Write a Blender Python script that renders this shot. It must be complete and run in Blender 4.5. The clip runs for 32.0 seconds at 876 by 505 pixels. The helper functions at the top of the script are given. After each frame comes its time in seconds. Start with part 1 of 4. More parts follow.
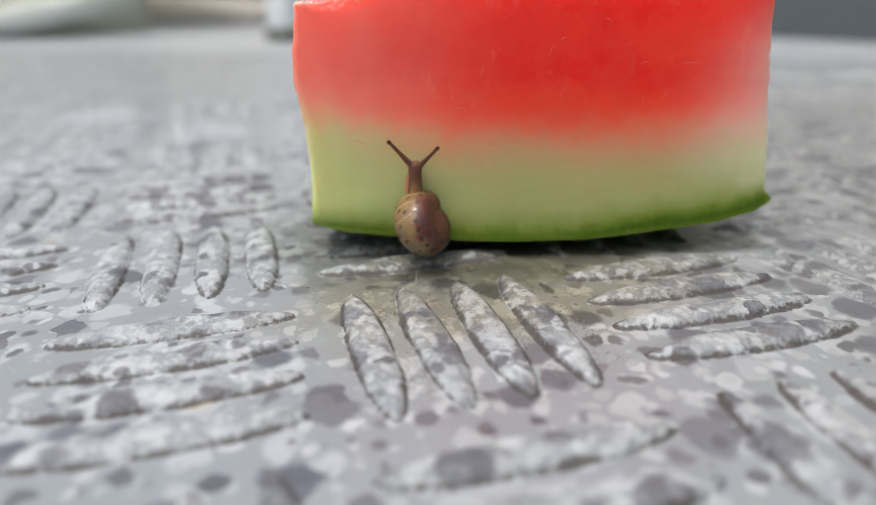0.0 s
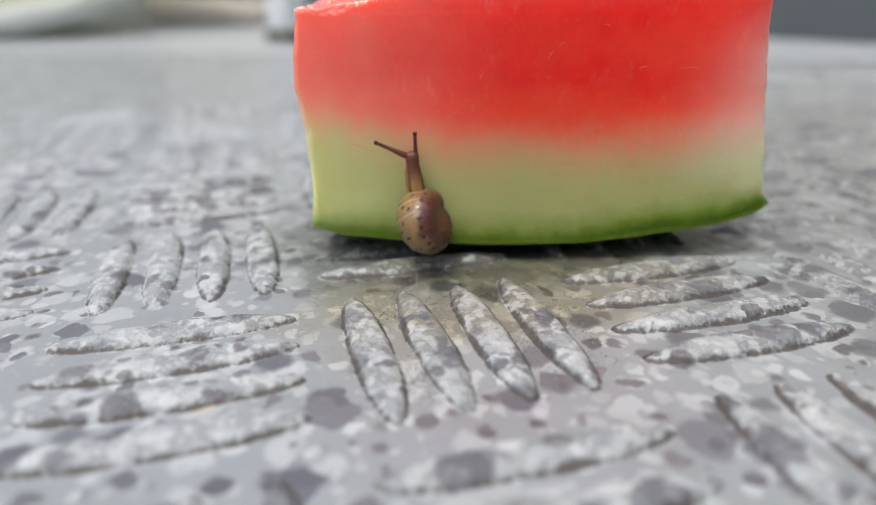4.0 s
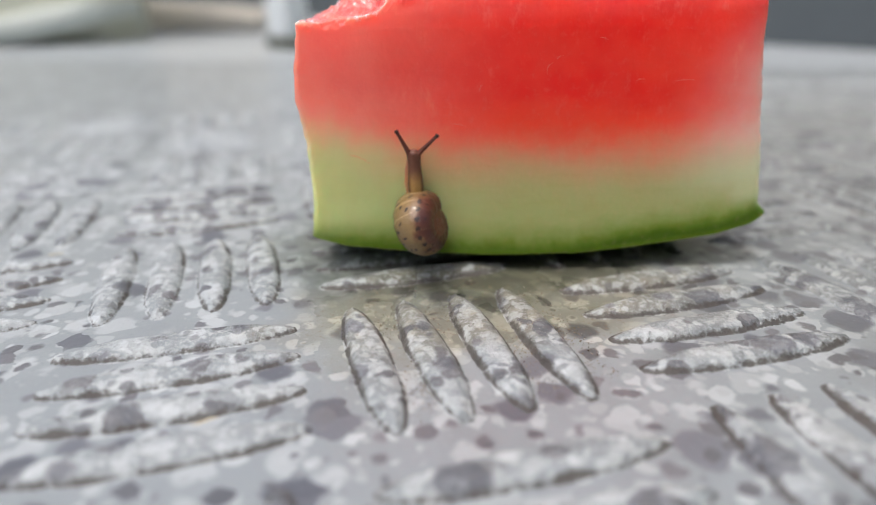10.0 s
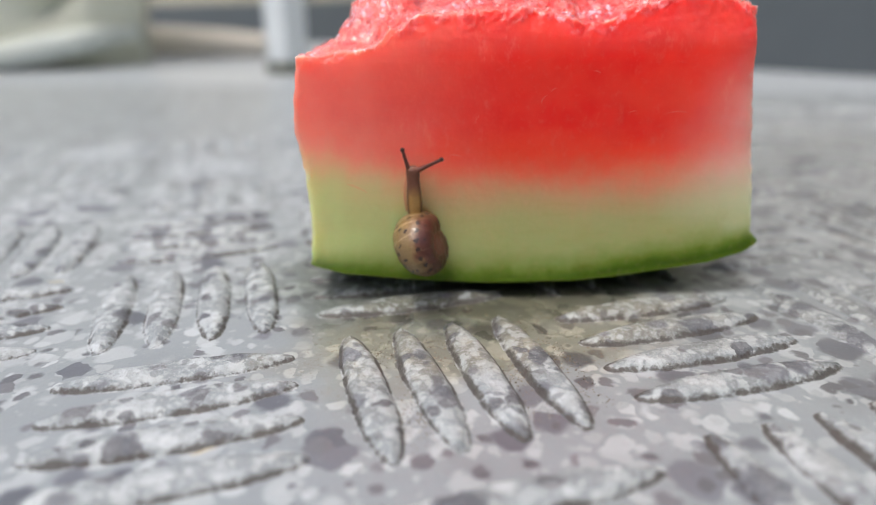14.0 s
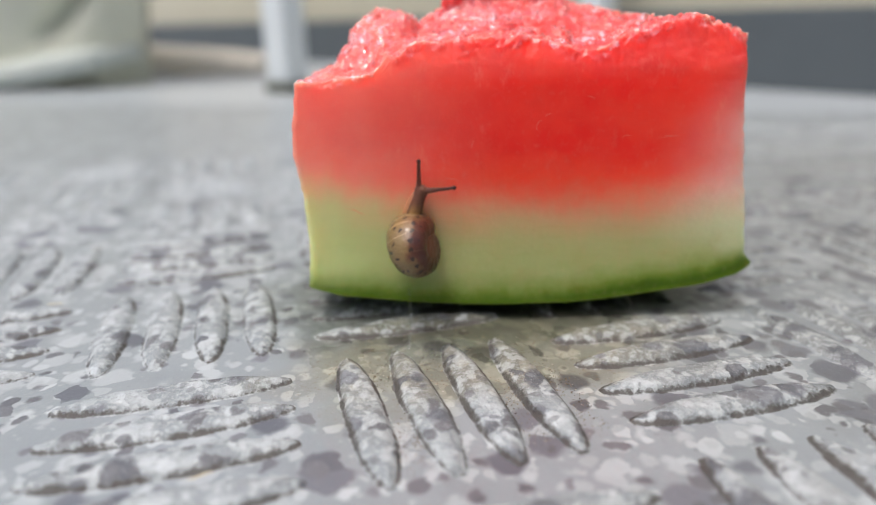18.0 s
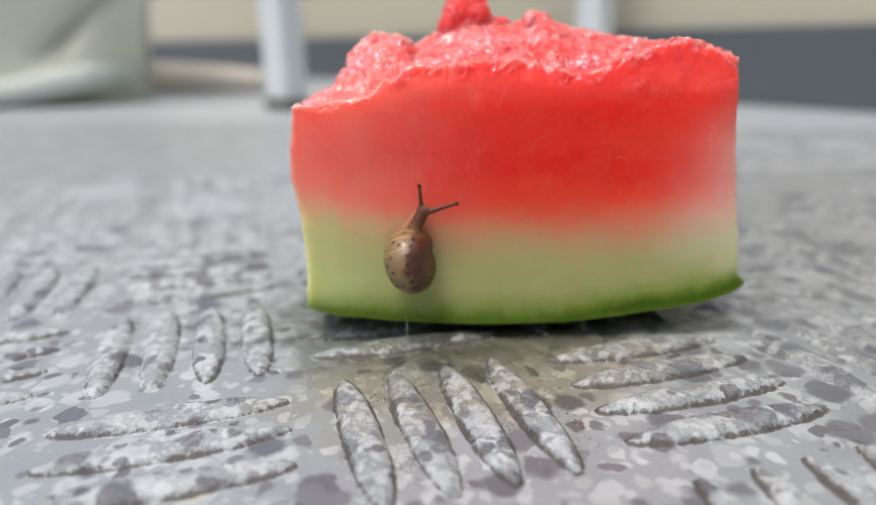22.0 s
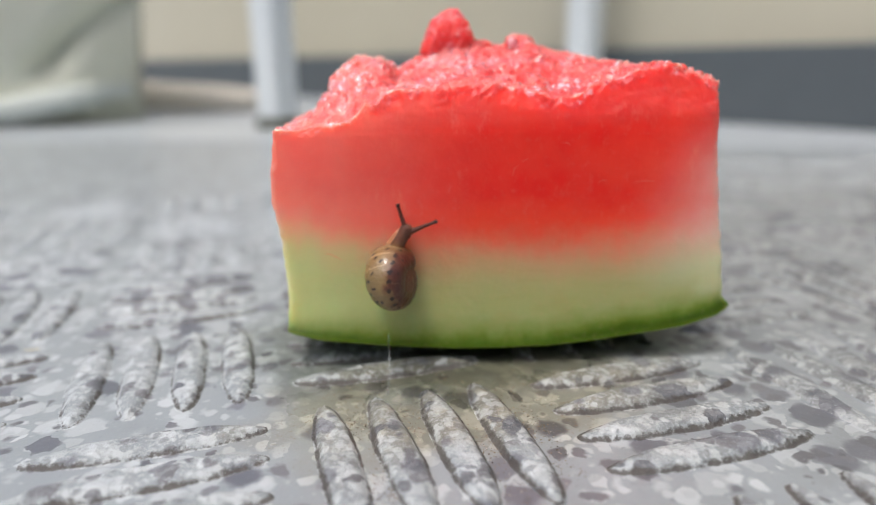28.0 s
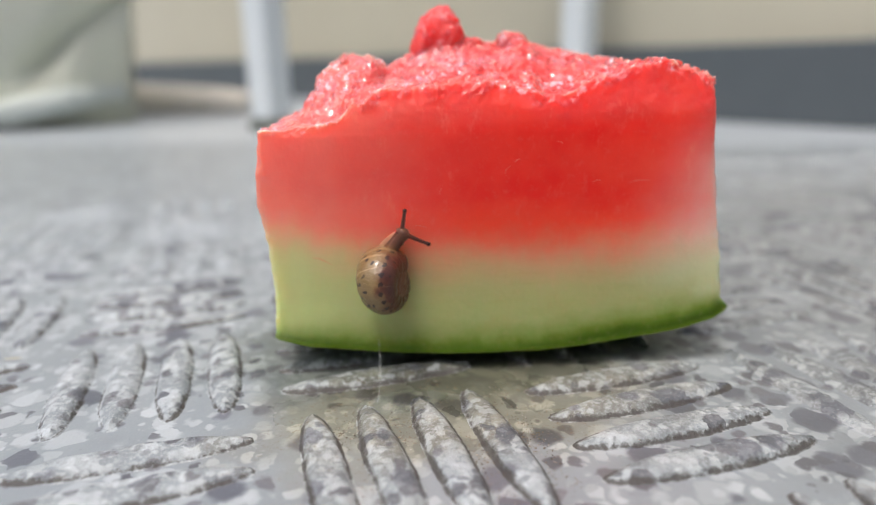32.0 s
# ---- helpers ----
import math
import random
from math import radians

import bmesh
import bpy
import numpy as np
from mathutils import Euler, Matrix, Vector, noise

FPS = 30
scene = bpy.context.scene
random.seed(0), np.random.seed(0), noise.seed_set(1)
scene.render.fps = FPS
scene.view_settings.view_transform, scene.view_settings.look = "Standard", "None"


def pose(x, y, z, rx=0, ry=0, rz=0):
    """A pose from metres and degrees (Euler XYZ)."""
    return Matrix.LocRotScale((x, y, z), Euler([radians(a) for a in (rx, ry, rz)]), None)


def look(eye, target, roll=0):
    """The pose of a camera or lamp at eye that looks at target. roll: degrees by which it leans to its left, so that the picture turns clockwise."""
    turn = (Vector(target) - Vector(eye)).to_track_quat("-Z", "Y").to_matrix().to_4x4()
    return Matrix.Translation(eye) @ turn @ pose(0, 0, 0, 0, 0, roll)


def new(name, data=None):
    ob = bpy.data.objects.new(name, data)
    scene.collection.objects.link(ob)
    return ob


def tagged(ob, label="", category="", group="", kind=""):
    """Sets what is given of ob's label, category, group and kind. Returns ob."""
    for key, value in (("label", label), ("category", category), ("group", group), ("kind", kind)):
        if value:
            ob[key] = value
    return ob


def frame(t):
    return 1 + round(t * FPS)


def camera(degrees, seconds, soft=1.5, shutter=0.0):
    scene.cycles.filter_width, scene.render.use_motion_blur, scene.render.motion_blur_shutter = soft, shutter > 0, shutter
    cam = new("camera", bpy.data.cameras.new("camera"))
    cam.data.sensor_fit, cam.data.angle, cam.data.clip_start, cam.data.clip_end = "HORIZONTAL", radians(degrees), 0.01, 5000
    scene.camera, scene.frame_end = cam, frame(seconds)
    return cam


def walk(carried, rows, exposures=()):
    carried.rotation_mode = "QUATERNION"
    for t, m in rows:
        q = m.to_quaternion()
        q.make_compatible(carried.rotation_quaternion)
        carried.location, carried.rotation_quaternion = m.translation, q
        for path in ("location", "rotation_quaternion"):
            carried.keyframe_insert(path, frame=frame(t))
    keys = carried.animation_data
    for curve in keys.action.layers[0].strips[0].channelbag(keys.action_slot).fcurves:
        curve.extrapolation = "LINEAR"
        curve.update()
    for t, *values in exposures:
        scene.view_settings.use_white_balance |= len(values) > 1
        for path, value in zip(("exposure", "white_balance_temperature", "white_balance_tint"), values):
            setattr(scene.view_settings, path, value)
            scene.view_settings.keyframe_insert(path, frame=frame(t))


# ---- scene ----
cam = camera(67.41, 32.0, soft=1.05)
cam.data.dof.use_dof = True
cam.data.dof.focus_distance = 0.102
cam.data.dof.aperture_fstop = 8.4
walk(cam, [
    (0, pose(-0.02498, -0.07943, 0.04770, 67.412, 0.410, -15.528)),
    (0.5, pose(-0.02503, -0.07931, 0.04766, 67.329, 0.401, -15.542)),
    (1, pose(-0.02497, -0.07942, 0.04778, 67.057, 0.430, -15.539)),
    (1.5, pose(-0.02503, -0.07947, 0.04780, 67.039, 0.401, -15.537)),
    (2, pose(-0.02506, -0.07968, 0.04822, 66.596, 0.459, -15.541)),
    (2.5, pose(-0.02506, -0.07969, 0.04849, 66.788, 0.459, -15.542)),
    (3, pose(-0.02511, -0.07977, 0.04850, 67.093, 0.452, -15.559)),
    (3.5, pose(-0.02516, -0.07988, 0.04856, 67.227, 0.432, -15.565)),
    (5.5, pose(-0.02512, -0.07998, 0.04845, 67.940, 0.420, -15.554)),
    (6, pose(-0.02514, -0.07989, 0.04845, 67.917, 0.406, -15.563)),
    (6.5, pose(-0.02519, -0.07990, 0.04845, 67.935, 0.350, -15.569)),
    (7, pose(-0.02515, -0.07994, 0.04865, 67.747, 0.380, -15.536)),
    (7.5, pose(-0.02515, -0.07998, 0.04870, 67.726, 0.423, -15.555)),
    (8, pose(-0.02523, -0.08009, 0.04898, 67.542, 0.444, -15.608)),
    (8.5, pose(-0.02522, -0.08029, 0.04922, 67.505, 0.436, -15.532)),
    (9, pose(-0.02521, -0.08038, 0.04946, 67.714, 0.437, -15.538)),
    (9.5, pose(-0.02528, -0.08052, 0.04980, 67.676, 0.452, -15.578)),
    (10, pose(-0.02519, -0.08062, 0.04988, 67.811, 0.481, -15.583)),
    (10.5, pose(-0.02518, -0.08071, 0.05019, 67.842, 0.470, -15.594)),
    (11, pose(-0.02518, -0.08088, 0.05045, 68.285, 0.496, -15.605)),
    (11.5, pose(-0.02521, -0.08104, 0.05061, 68.615, 0.496, -15.606)),
    (12, pose(-0.02527, -0.08116, 0.05079, 68.851, 0.482, -15.637)),
    (12.5, pose(-0.02529, -0.08119, 0.05097, 69.169, 0.458, -15.716)),
    (13, pose(-0.02521, -0.08114, 0.05105, 69.253, 0.472, -15.758)),
    (13.5, pose(-0.02525, -0.08133, 0.05131, 69.453, 0.434, -15.760)),
    (14, pose(-0.02519, -0.08150, 0.05150, 69.689, 0.439, -15.736)),
    (14.5, pose(-0.02515, -0.08152, 0.05173, 69.812, 0.473, -15.766)),
    (16.5, pose(-0.02492, -0.08190, 0.05252, 70.645, 0.525, -15.771)),
    (17, pose(-0.02507, -0.08196, 0.05263, 70.848, 0.464, -15.852)),
    (17.5, pose(-0.02498, -0.08213, 0.05272, 71.009, 0.515, -15.868)),
    (18, pose(-0.02499, -0.08225, 0.05284, 71.141, 0.480, -15.854)),
    (18.5, pose(-0.02496, -0.08227, 0.05308, 71.287, 0.487, -15.889)),
    (19, pose(-0.02497, -0.08231, 0.05310, 71.544, 0.461, -15.904)),
    (19.5, pose(-0.02490, -0.08232, 0.05318, 71.643, 0.466, -15.922)),
    (20, pose(-0.02488, -0.08236, 0.05346, 71.705, 0.454, -15.978)),
    (20.5, pose(-0.02494, -0.08252, 0.05362, 71.882, 0.454, -16.024)),
    (21, pose(-0.02480, -0.08274, 0.05378, 72.089, 0.495, -15.970)),
    (21.5, pose(-0.02471, -0.08287, 0.05401, 72.256, 0.484, -15.964)),
    (22, pose(-0.02477, -0.08296, 0.05423, 72.398, 0.499, -15.994)),
    (22.5, pose(-0.02481, -0.08305, 0.05433, 72.528, 0.490, -16.013)),
    (23, pose(-0.02495, -0.08294, 0.05435, 72.761, 0.478, -16.144)),
    (23.5, pose(-0.02459, -0.08301, 0.05449, 72.994, 0.537, -16.045)),
    (24, pose(-0.02472, -0.08311, 0.05454, 73.089, 0.474, -16.081)),
    (24.5, pose(-0.02462, -0.08328, 0.05457, 73.270, 0.483, -16.066)),
    (25, pose(-0.02431, -0.08326, 0.05485, 73.302, 0.498, -16.018)),
    (25.5, pose(-0.02408, -0.08327, 0.05485, 73.276, 0.557, -16.012)),
    (27.5, pose(-0.02237, -0.08268, 0.05516, 73.788, 0.620, -16.382)),
    (28, pose(-0.02237, -0.08248, 0.05513, 73.868, 0.570, -16.531)),
    (28.5, pose(-0.02196, -0.08218, 0.05533, 73.816, 0.686, -16.526)),
    (29, pose(-0.02155, -0.08184, 0.05558, 73.923, 0.762, -16.607)),
    (29.5, pose(-0.02148, -0.08141, 0.05562, 74.150, 0.939, -16.439)),
    (30, pose(-0.02112, -0.08099, 0.05546, 74.486, 0.935, -16.481)),
    (30.5, pose(-0.02073, -0.08066, 0.05522, 74.625, 0.949, -16.574)),
    (31, pose(-0.02047, -0.08010, 0.05513, 74.435, 0.994, -16.724)),
    (31.5, pose(-0.02048, -0.07983, 0.05470, 74.105, 0.934, -16.825)),
    (32, pose(-0.02048, -0.07980, 0.05463, 73.923, 0.938, -16.913)),
])

# ---- light: bright overcast daylight ----
scene.view_settings.exposure = 0.43
world = bpy.data.worlds.new("overcast_sky")
scene.world = world
world.use_nodes = True
sky = world.node_tree.nodes.new("ShaderNodeTexSky")
sky.sky_type = 'NISHITA'
sky.sun_disc = False
sky.sun_elevation = radians(71)
sky.sun_rotation = radians(-120)
sky.dust_density = 6.0
sky.air_density = 0.7
sky.ozone_density = 0.5
world.node_tree.links.new(sky.outputs[0], world.node_tree.nodes["Background"].inputs[0])
world.node_tree.nodes["Background"].inputs[1].default_value = 0.132
sun = new("sun", bpy.data.lights.new("sun", 'SUN'))
sun.data.energy = 1.2
sun.data.angle = radians(12)
sun.data.color = (1.0, 0.995, 0.985)
sun.matrix_world = look((-0.31, -0.18, 1.09), (0, 0, 0))


# ---- material helpers ----
class Nodes:
    """Small builder of node materials."""

    def __init__(self, name):
        self.mat = bpy.data.materials.new(name)
        self.mat.use_nodes = True
        self.tree = self.mat.node_tree
        self.bsdf = self.tree.nodes["Principled BSDF"]

    def node(self, kind, **values):
        made = self.tree.nodes.new(kind)
        for key, value in values.items():
            if key == "operation":
                made.operation = value
            elif key == "feature":
                made.feature = value
            elif key == "blend":
                made.blend_type = value
            elif key == "dims":
                made.noise_dimensions = value
            elif key == "attr":
                made.attribute_name = value
        return made

    def put(self, socket, value):
        if isinstance(value, bpy.types.NodeSocket):
            self.tree.links.new(value, socket)
        else:
            socket.default_value = value

    def place(self):
        return self.node("ShaderNodeNewGeometry").outputs["Position"]

    def local(self):
        return self.node("ShaderNodeTexCoord").outputs["Object"]

    def attribute(self, name):
        return self.node("ShaderNodeAttribute", attr=name).outputs["Fac"]

    def math(self, operation, a, b=0.0, c=0.0):
        n = self.node("ShaderNodeMath", operation=operation)
        self.put(n.inputs[0], a), self.put(n.inputs[1], b), self.put(n.inputs[2], c)
        return n.outputs[0]

    def vector(self, operation, a, b=(0, 0, 0)):
        n = self.node("ShaderNodeVectorMath", operation=operation)
        self.put(n.inputs[0], a)
        if operation == "SCALE":
            self.put(n.inputs["Scale"], b)
        else:
            self.put(n.inputs[1], b)
        return n.outputs["Value"] if operation in ("LENGTH", "DISTANCE") else n.outputs[0]

    def noise(self, at, scale, detail=3.0, rough=0.55, colour=False):
        n = self.node("ShaderNodeTexNoise")
        self.put(n.inputs["Vector"], at)
        n.inputs["Scale"].default_value, n.inputs["Detail"].default_value, n.inputs["Roughness"].default_value = scale, detail, rough
        return n.outputs["Color" if colour else "Fac"]

    def cells(self, at, scale, feature='F1'):
        n = self.node("ShaderNodeTexVoronoi", feature=feature)
        self.put(n.inputs["Vector"], at)
        n.inputs["Scale"].default_value = scale
        return n.outputs["Distance"], n.outputs["Color"]

    def split(self, colour):
        n = self.node("ShaderNodeSeparateColor")
        self.put(n.inputs[0], colour)
        return n.outputs

    def step(self, value, low, high, a=0.0, b=1.0):
        n = self.node("ShaderNodeMapRange")
        n.interpolation_type = 'SMOOTHSTEP'
        self.put(n.inputs["Value"], value), self.put(n.inputs["From Min"], low), self.put(n.inputs["From Max"], high)
        self.put(n.inputs["To Min"], a), self.put(n.inputs["To Max"], b)
        return n.outputs[0]

    def ramp(self, value, stops):
        n = self.node("ShaderNodeValToRGB")
        self.put(n.inputs[0], value)
        while len(n.color_ramp.elements) < len(stops):
            n.color_ramp.elements.new(0.5)
        for e, (p, col) in zip(n.color_ramp.elements, stops):
            e.position, e.color = p, (*col, 1)
        return n.outputs[0]

    def mix(self, fac, a, b, blend='MIX'):
        n = self.node("ShaderNodeMix")
        n.data_type, n.blend_type = 'RGBA', blend
        self.put(n.inputs[0], fac)
        for socket, value in ((n.inputs[6], a), (n.inputs[7], b)):
            self.put(socket, (*value, 1) if isinstance(value, tuple) else value)
        return n.outputs[2]

    def bump(self, height, strength, distance):
        n = self.node("ShaderNodeBump")
        n.inputs["Strength"].default_value, n.inputs["Distance"].default_value = strength, distance
        self.put(n.inputs["Height"], height)
        self.tree.links.new(n.outputs[0], self.bsdf.inputs["Normal"])

    def done(self, colour, rough, **more):
        self.put(self.bsdf.inputs["Base Color"], (*colour, 1) if isinstance(colour, tuple) else colour)
        self.put(self.bsdf.inputs["Roughness"], rough)
        for key, value in more.items():
            self.put(self.bsdf.inputs[key.replace("_", " ")], value)
        return self.mat


def tile_material(name, worn):
    """Glazed outdoor tile with a printed pebble pattern; worn: the raised ridges, rougher and sandier."""
    n = Nodes(name)
    at = n.place()
    wobble = n.vector("SCALE", n.vector("SUBTRACT", n.noise(at, 230, 3, colour=True), (0.5, 0.5, 0.5)), 0.0036)
    bent = n.vector("ADD", at, wobble)
    base = n.mix(n.noise(at, 55, 4), (0.228, 0.259, 0.276), (0.282, 0.317, 0.337))
    colour = base
    chips = []
    for scale, shift, low, rate, dark, light in (
            (200, 0.0, 0.15, 0.60, (0.335, 0.372, 0.39), (0.425, 0.468, 0.488)),
            (390, 3.1, 0.15, 0.55, (0.315, 0.350, 0.365), (0.455, 0.50, 0.52)),
            (172, 7.7, 0.55, 0.60, (0.096, 0.106, 0.127), (0.165, 0.178, 0.205)),
            (330, 9.2, 0.62, 0.58, (0.090, 0.096, 0.110), (0.170, 0.177, 0.195))):
        d, col = n.cells(n.vector("ADD", bent, (shift, shift * 0.37, 0)), scale)
        r = n.split(col)
        reach = n.step(r[0], low, 1.0, 0.0, rate)
        mask = n.step(n.math("SUBTRACT", reach, d), -0.11, 0.10)
        chip = n.mix(r[1], dark, light)
        colour = n.mix(mask, colour, chip)
        chips.append((mask, chip))
    # fruit juice dried on the floor in front of the slice
    off = n.vector("MULTIPLY", n.vector("SUBTRACT", at, (0.012, 0.014, 0)), (1 / 0.044, 1 / 0.021, 0))
    ragged = n.math("ADD", n.vector("LENGTH", off), n.math("MULTIPLY", n.noise(at, 90, 4), 0.9))
    juice = n.step(ragged, 1.55, 0.95)
    colour = n.mix(n.math("MULTIPLY", juice, 0.8), colour, (0.80, 0.70, 0.52), 'MULTIPLY')
    # the slice's shade painted onto the tile, with damp from its juice
    damp_shade = n.vector("MULTIPLY", n.vector("SUBTRACT", at, (0.021, 0.043, 0)), (1 / 0.051, 1 / 0.032, 0))
    damp_shade = n.step(n.math("ADD", n.vector("LENGTH", damp_shade), n.math("MULTIPLY", n.noise(n.vector("ADD", at, (2, 0, 0)), 140, 4), 0.7)), 1.45, 1.05)
    colour = n.mix(n.math("MULTIPLY", damp_shade, 0.85), colour, (0.36, 0.37, 0.29), 'MULTIPLY')
    # right side: some dirt, and painted darker where less sky is reflected
    dim_soil = n.vector("MULTIPLY", n.vector("SUBTRACT", at, (0.185, 0.040, 0)), (1 / 0.190, 1 / 0.170, 0))
    dim_soil = n.step(n.math("ADD", n.vector("LENGTH", dim_soil), n.math("MULTIPLY", n.noise(at, 60, 5, 0.65), 1.3)), 1.9, 0.9)
    colour = n.mix(n.math("MULTIPLY", dim_soil, 0.8 if worn else 0.6), colour, (0.54, 0.52, 0.50), 'MULTIPLY')
    grit = n.math("MULTIPLY", juice, n.step(n.noise(at, 1300, 3, 0.7), 0.55, 0.66))
    grit = n.math("MULTIPLY", grit, n.step(n.noise(at, 150, 2), 0.40, 0.56))
    colour = n.mix(n.math("MULTIPLY", grit, 0.85), colour, (0.17, 0.125, 0.075))
    fine = n.noise(at, 1500 if worn else 700, 4, 0.7)
    if worn:
        colour = n.mix(n.step(fine, 0.46, 0.7, 0.0, 0.42), colour, (0.56, 0.615, 0.635))
        colour = n.mix(n.step(n.noise(at, 330, 3, 0.65), 0.48, 0.64, 0.0, 0.42), colour, (0.57, 0.63, 0.66))
        speck, tint = n.cells(n.vector("ADD", bent, (1.7, 2.9, 0)), 640)
        tint = n.split(tint)
        spot = n.step(n.math("SUBTRACT", n.step(tint[0], 0.2, 1.0, 0.0, 0.62), speck), -0.18, 0.14)
        colour = n.mix(n.math("MULTIPLY", spot, 0.5), colour, n.mix(n.step(tint[1], 0.80, 0.84), (0.57, 0.62, 0.64), (0.11, 0.116, 0.126)))
        for mask, chip in chips[2:4]:
            colour = n.mix(n.math("MULTIPLY", mask, n.step(dim_soil, 0, 1, 0.68, 0.80)), colour, chip)
        colour = n.mix(n.math("MULTIPLY", dim_soil, 0.7), colour, (0.72, 0.69, 0.64), 'MULTIPLY')
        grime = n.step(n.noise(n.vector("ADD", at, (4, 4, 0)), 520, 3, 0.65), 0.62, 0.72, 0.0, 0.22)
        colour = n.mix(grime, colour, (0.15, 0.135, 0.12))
        # sand-grain speckle
        sand = n.noise(at, 2300, 3, 0.75)
        colour = n.mix(n.step(sand, 0.58, 0.70, 0.0, 0.40), colour, (0.62, 0.67, 0.69))
        colour = n.mix(n.step(sand, 0.42, 0.30, 0.0, 0.45), colour, (0.10, 0.10, 0.10))
        # patchy dirt along the ridges' foot, and the shade of their flanks painted in
        dirt_shade = n.math("ADD", n.attribute("foot"), n.math("MULTIPLY", n.math("SUBTRACT", n.noise(at, 850, 4, 0.75), 0.5), 1.4))
        dirt_shade = n.math("ADD", dirt_shade, n.math("MULTIPLY", n.math("SUBTRACT", n.noise(at, 130, 2), 0.5), 1.3))
        dirt_shade = n.math("ADD", dirt_shade, n.math("MULTIPLY", dim_soil, 0.10))
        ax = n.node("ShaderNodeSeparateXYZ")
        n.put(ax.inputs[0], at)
        fainter = n.math("MULTIPLY", n.step(ax.outputs[0], -0.012, -0.035), n.step(ax.outputs[1], 0.005, 0.025))
        dirt_shade = n.math("SUBTRACT", dirt_shade, n.math("MULTIPLY", fainter, 0.14))
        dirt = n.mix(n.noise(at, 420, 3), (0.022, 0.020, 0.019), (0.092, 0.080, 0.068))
        colour = n.mix(n.step(dirt_shade, 0.58, 1.0, 0.0, 0.90), colour, dirt)
        n.bump(n.math("ADD", n.math("MULTIPLY", fine, 0.8), n.noise(at, 480, 4, 0.65)), 0.55, 0.0008)
        return n.done(colour, n.step(fine, 0.3, 0.7, 0.38, 0.62))
    sand = n.noise(at, 1700, 3, 0.75)
    colour = n.mix(n.step(sand, 0.60, 0.72, 0.0, 0.25), colour, (0.50, 0.55, 0.57))
    colour = n.mix(n.step(sand, 0.40, 0.28, 0.0, 0.30), colour, (0.10, 0.105, 0.11))
    n.bump(n.math("ADD", fine, n.noise(at, 120, 3)), 0.3, 0.0003)
    rough = n.math("MULTIPLY", n.step(n.noise(at, 70, 4), 0.3, 0.7, 0.30, 0.48), n.step(juice, 0, 1, 1.0, 0.7))
    return n.done(colour, rough, Coat_Weight=0.5, Coat_Roughness=0.33)


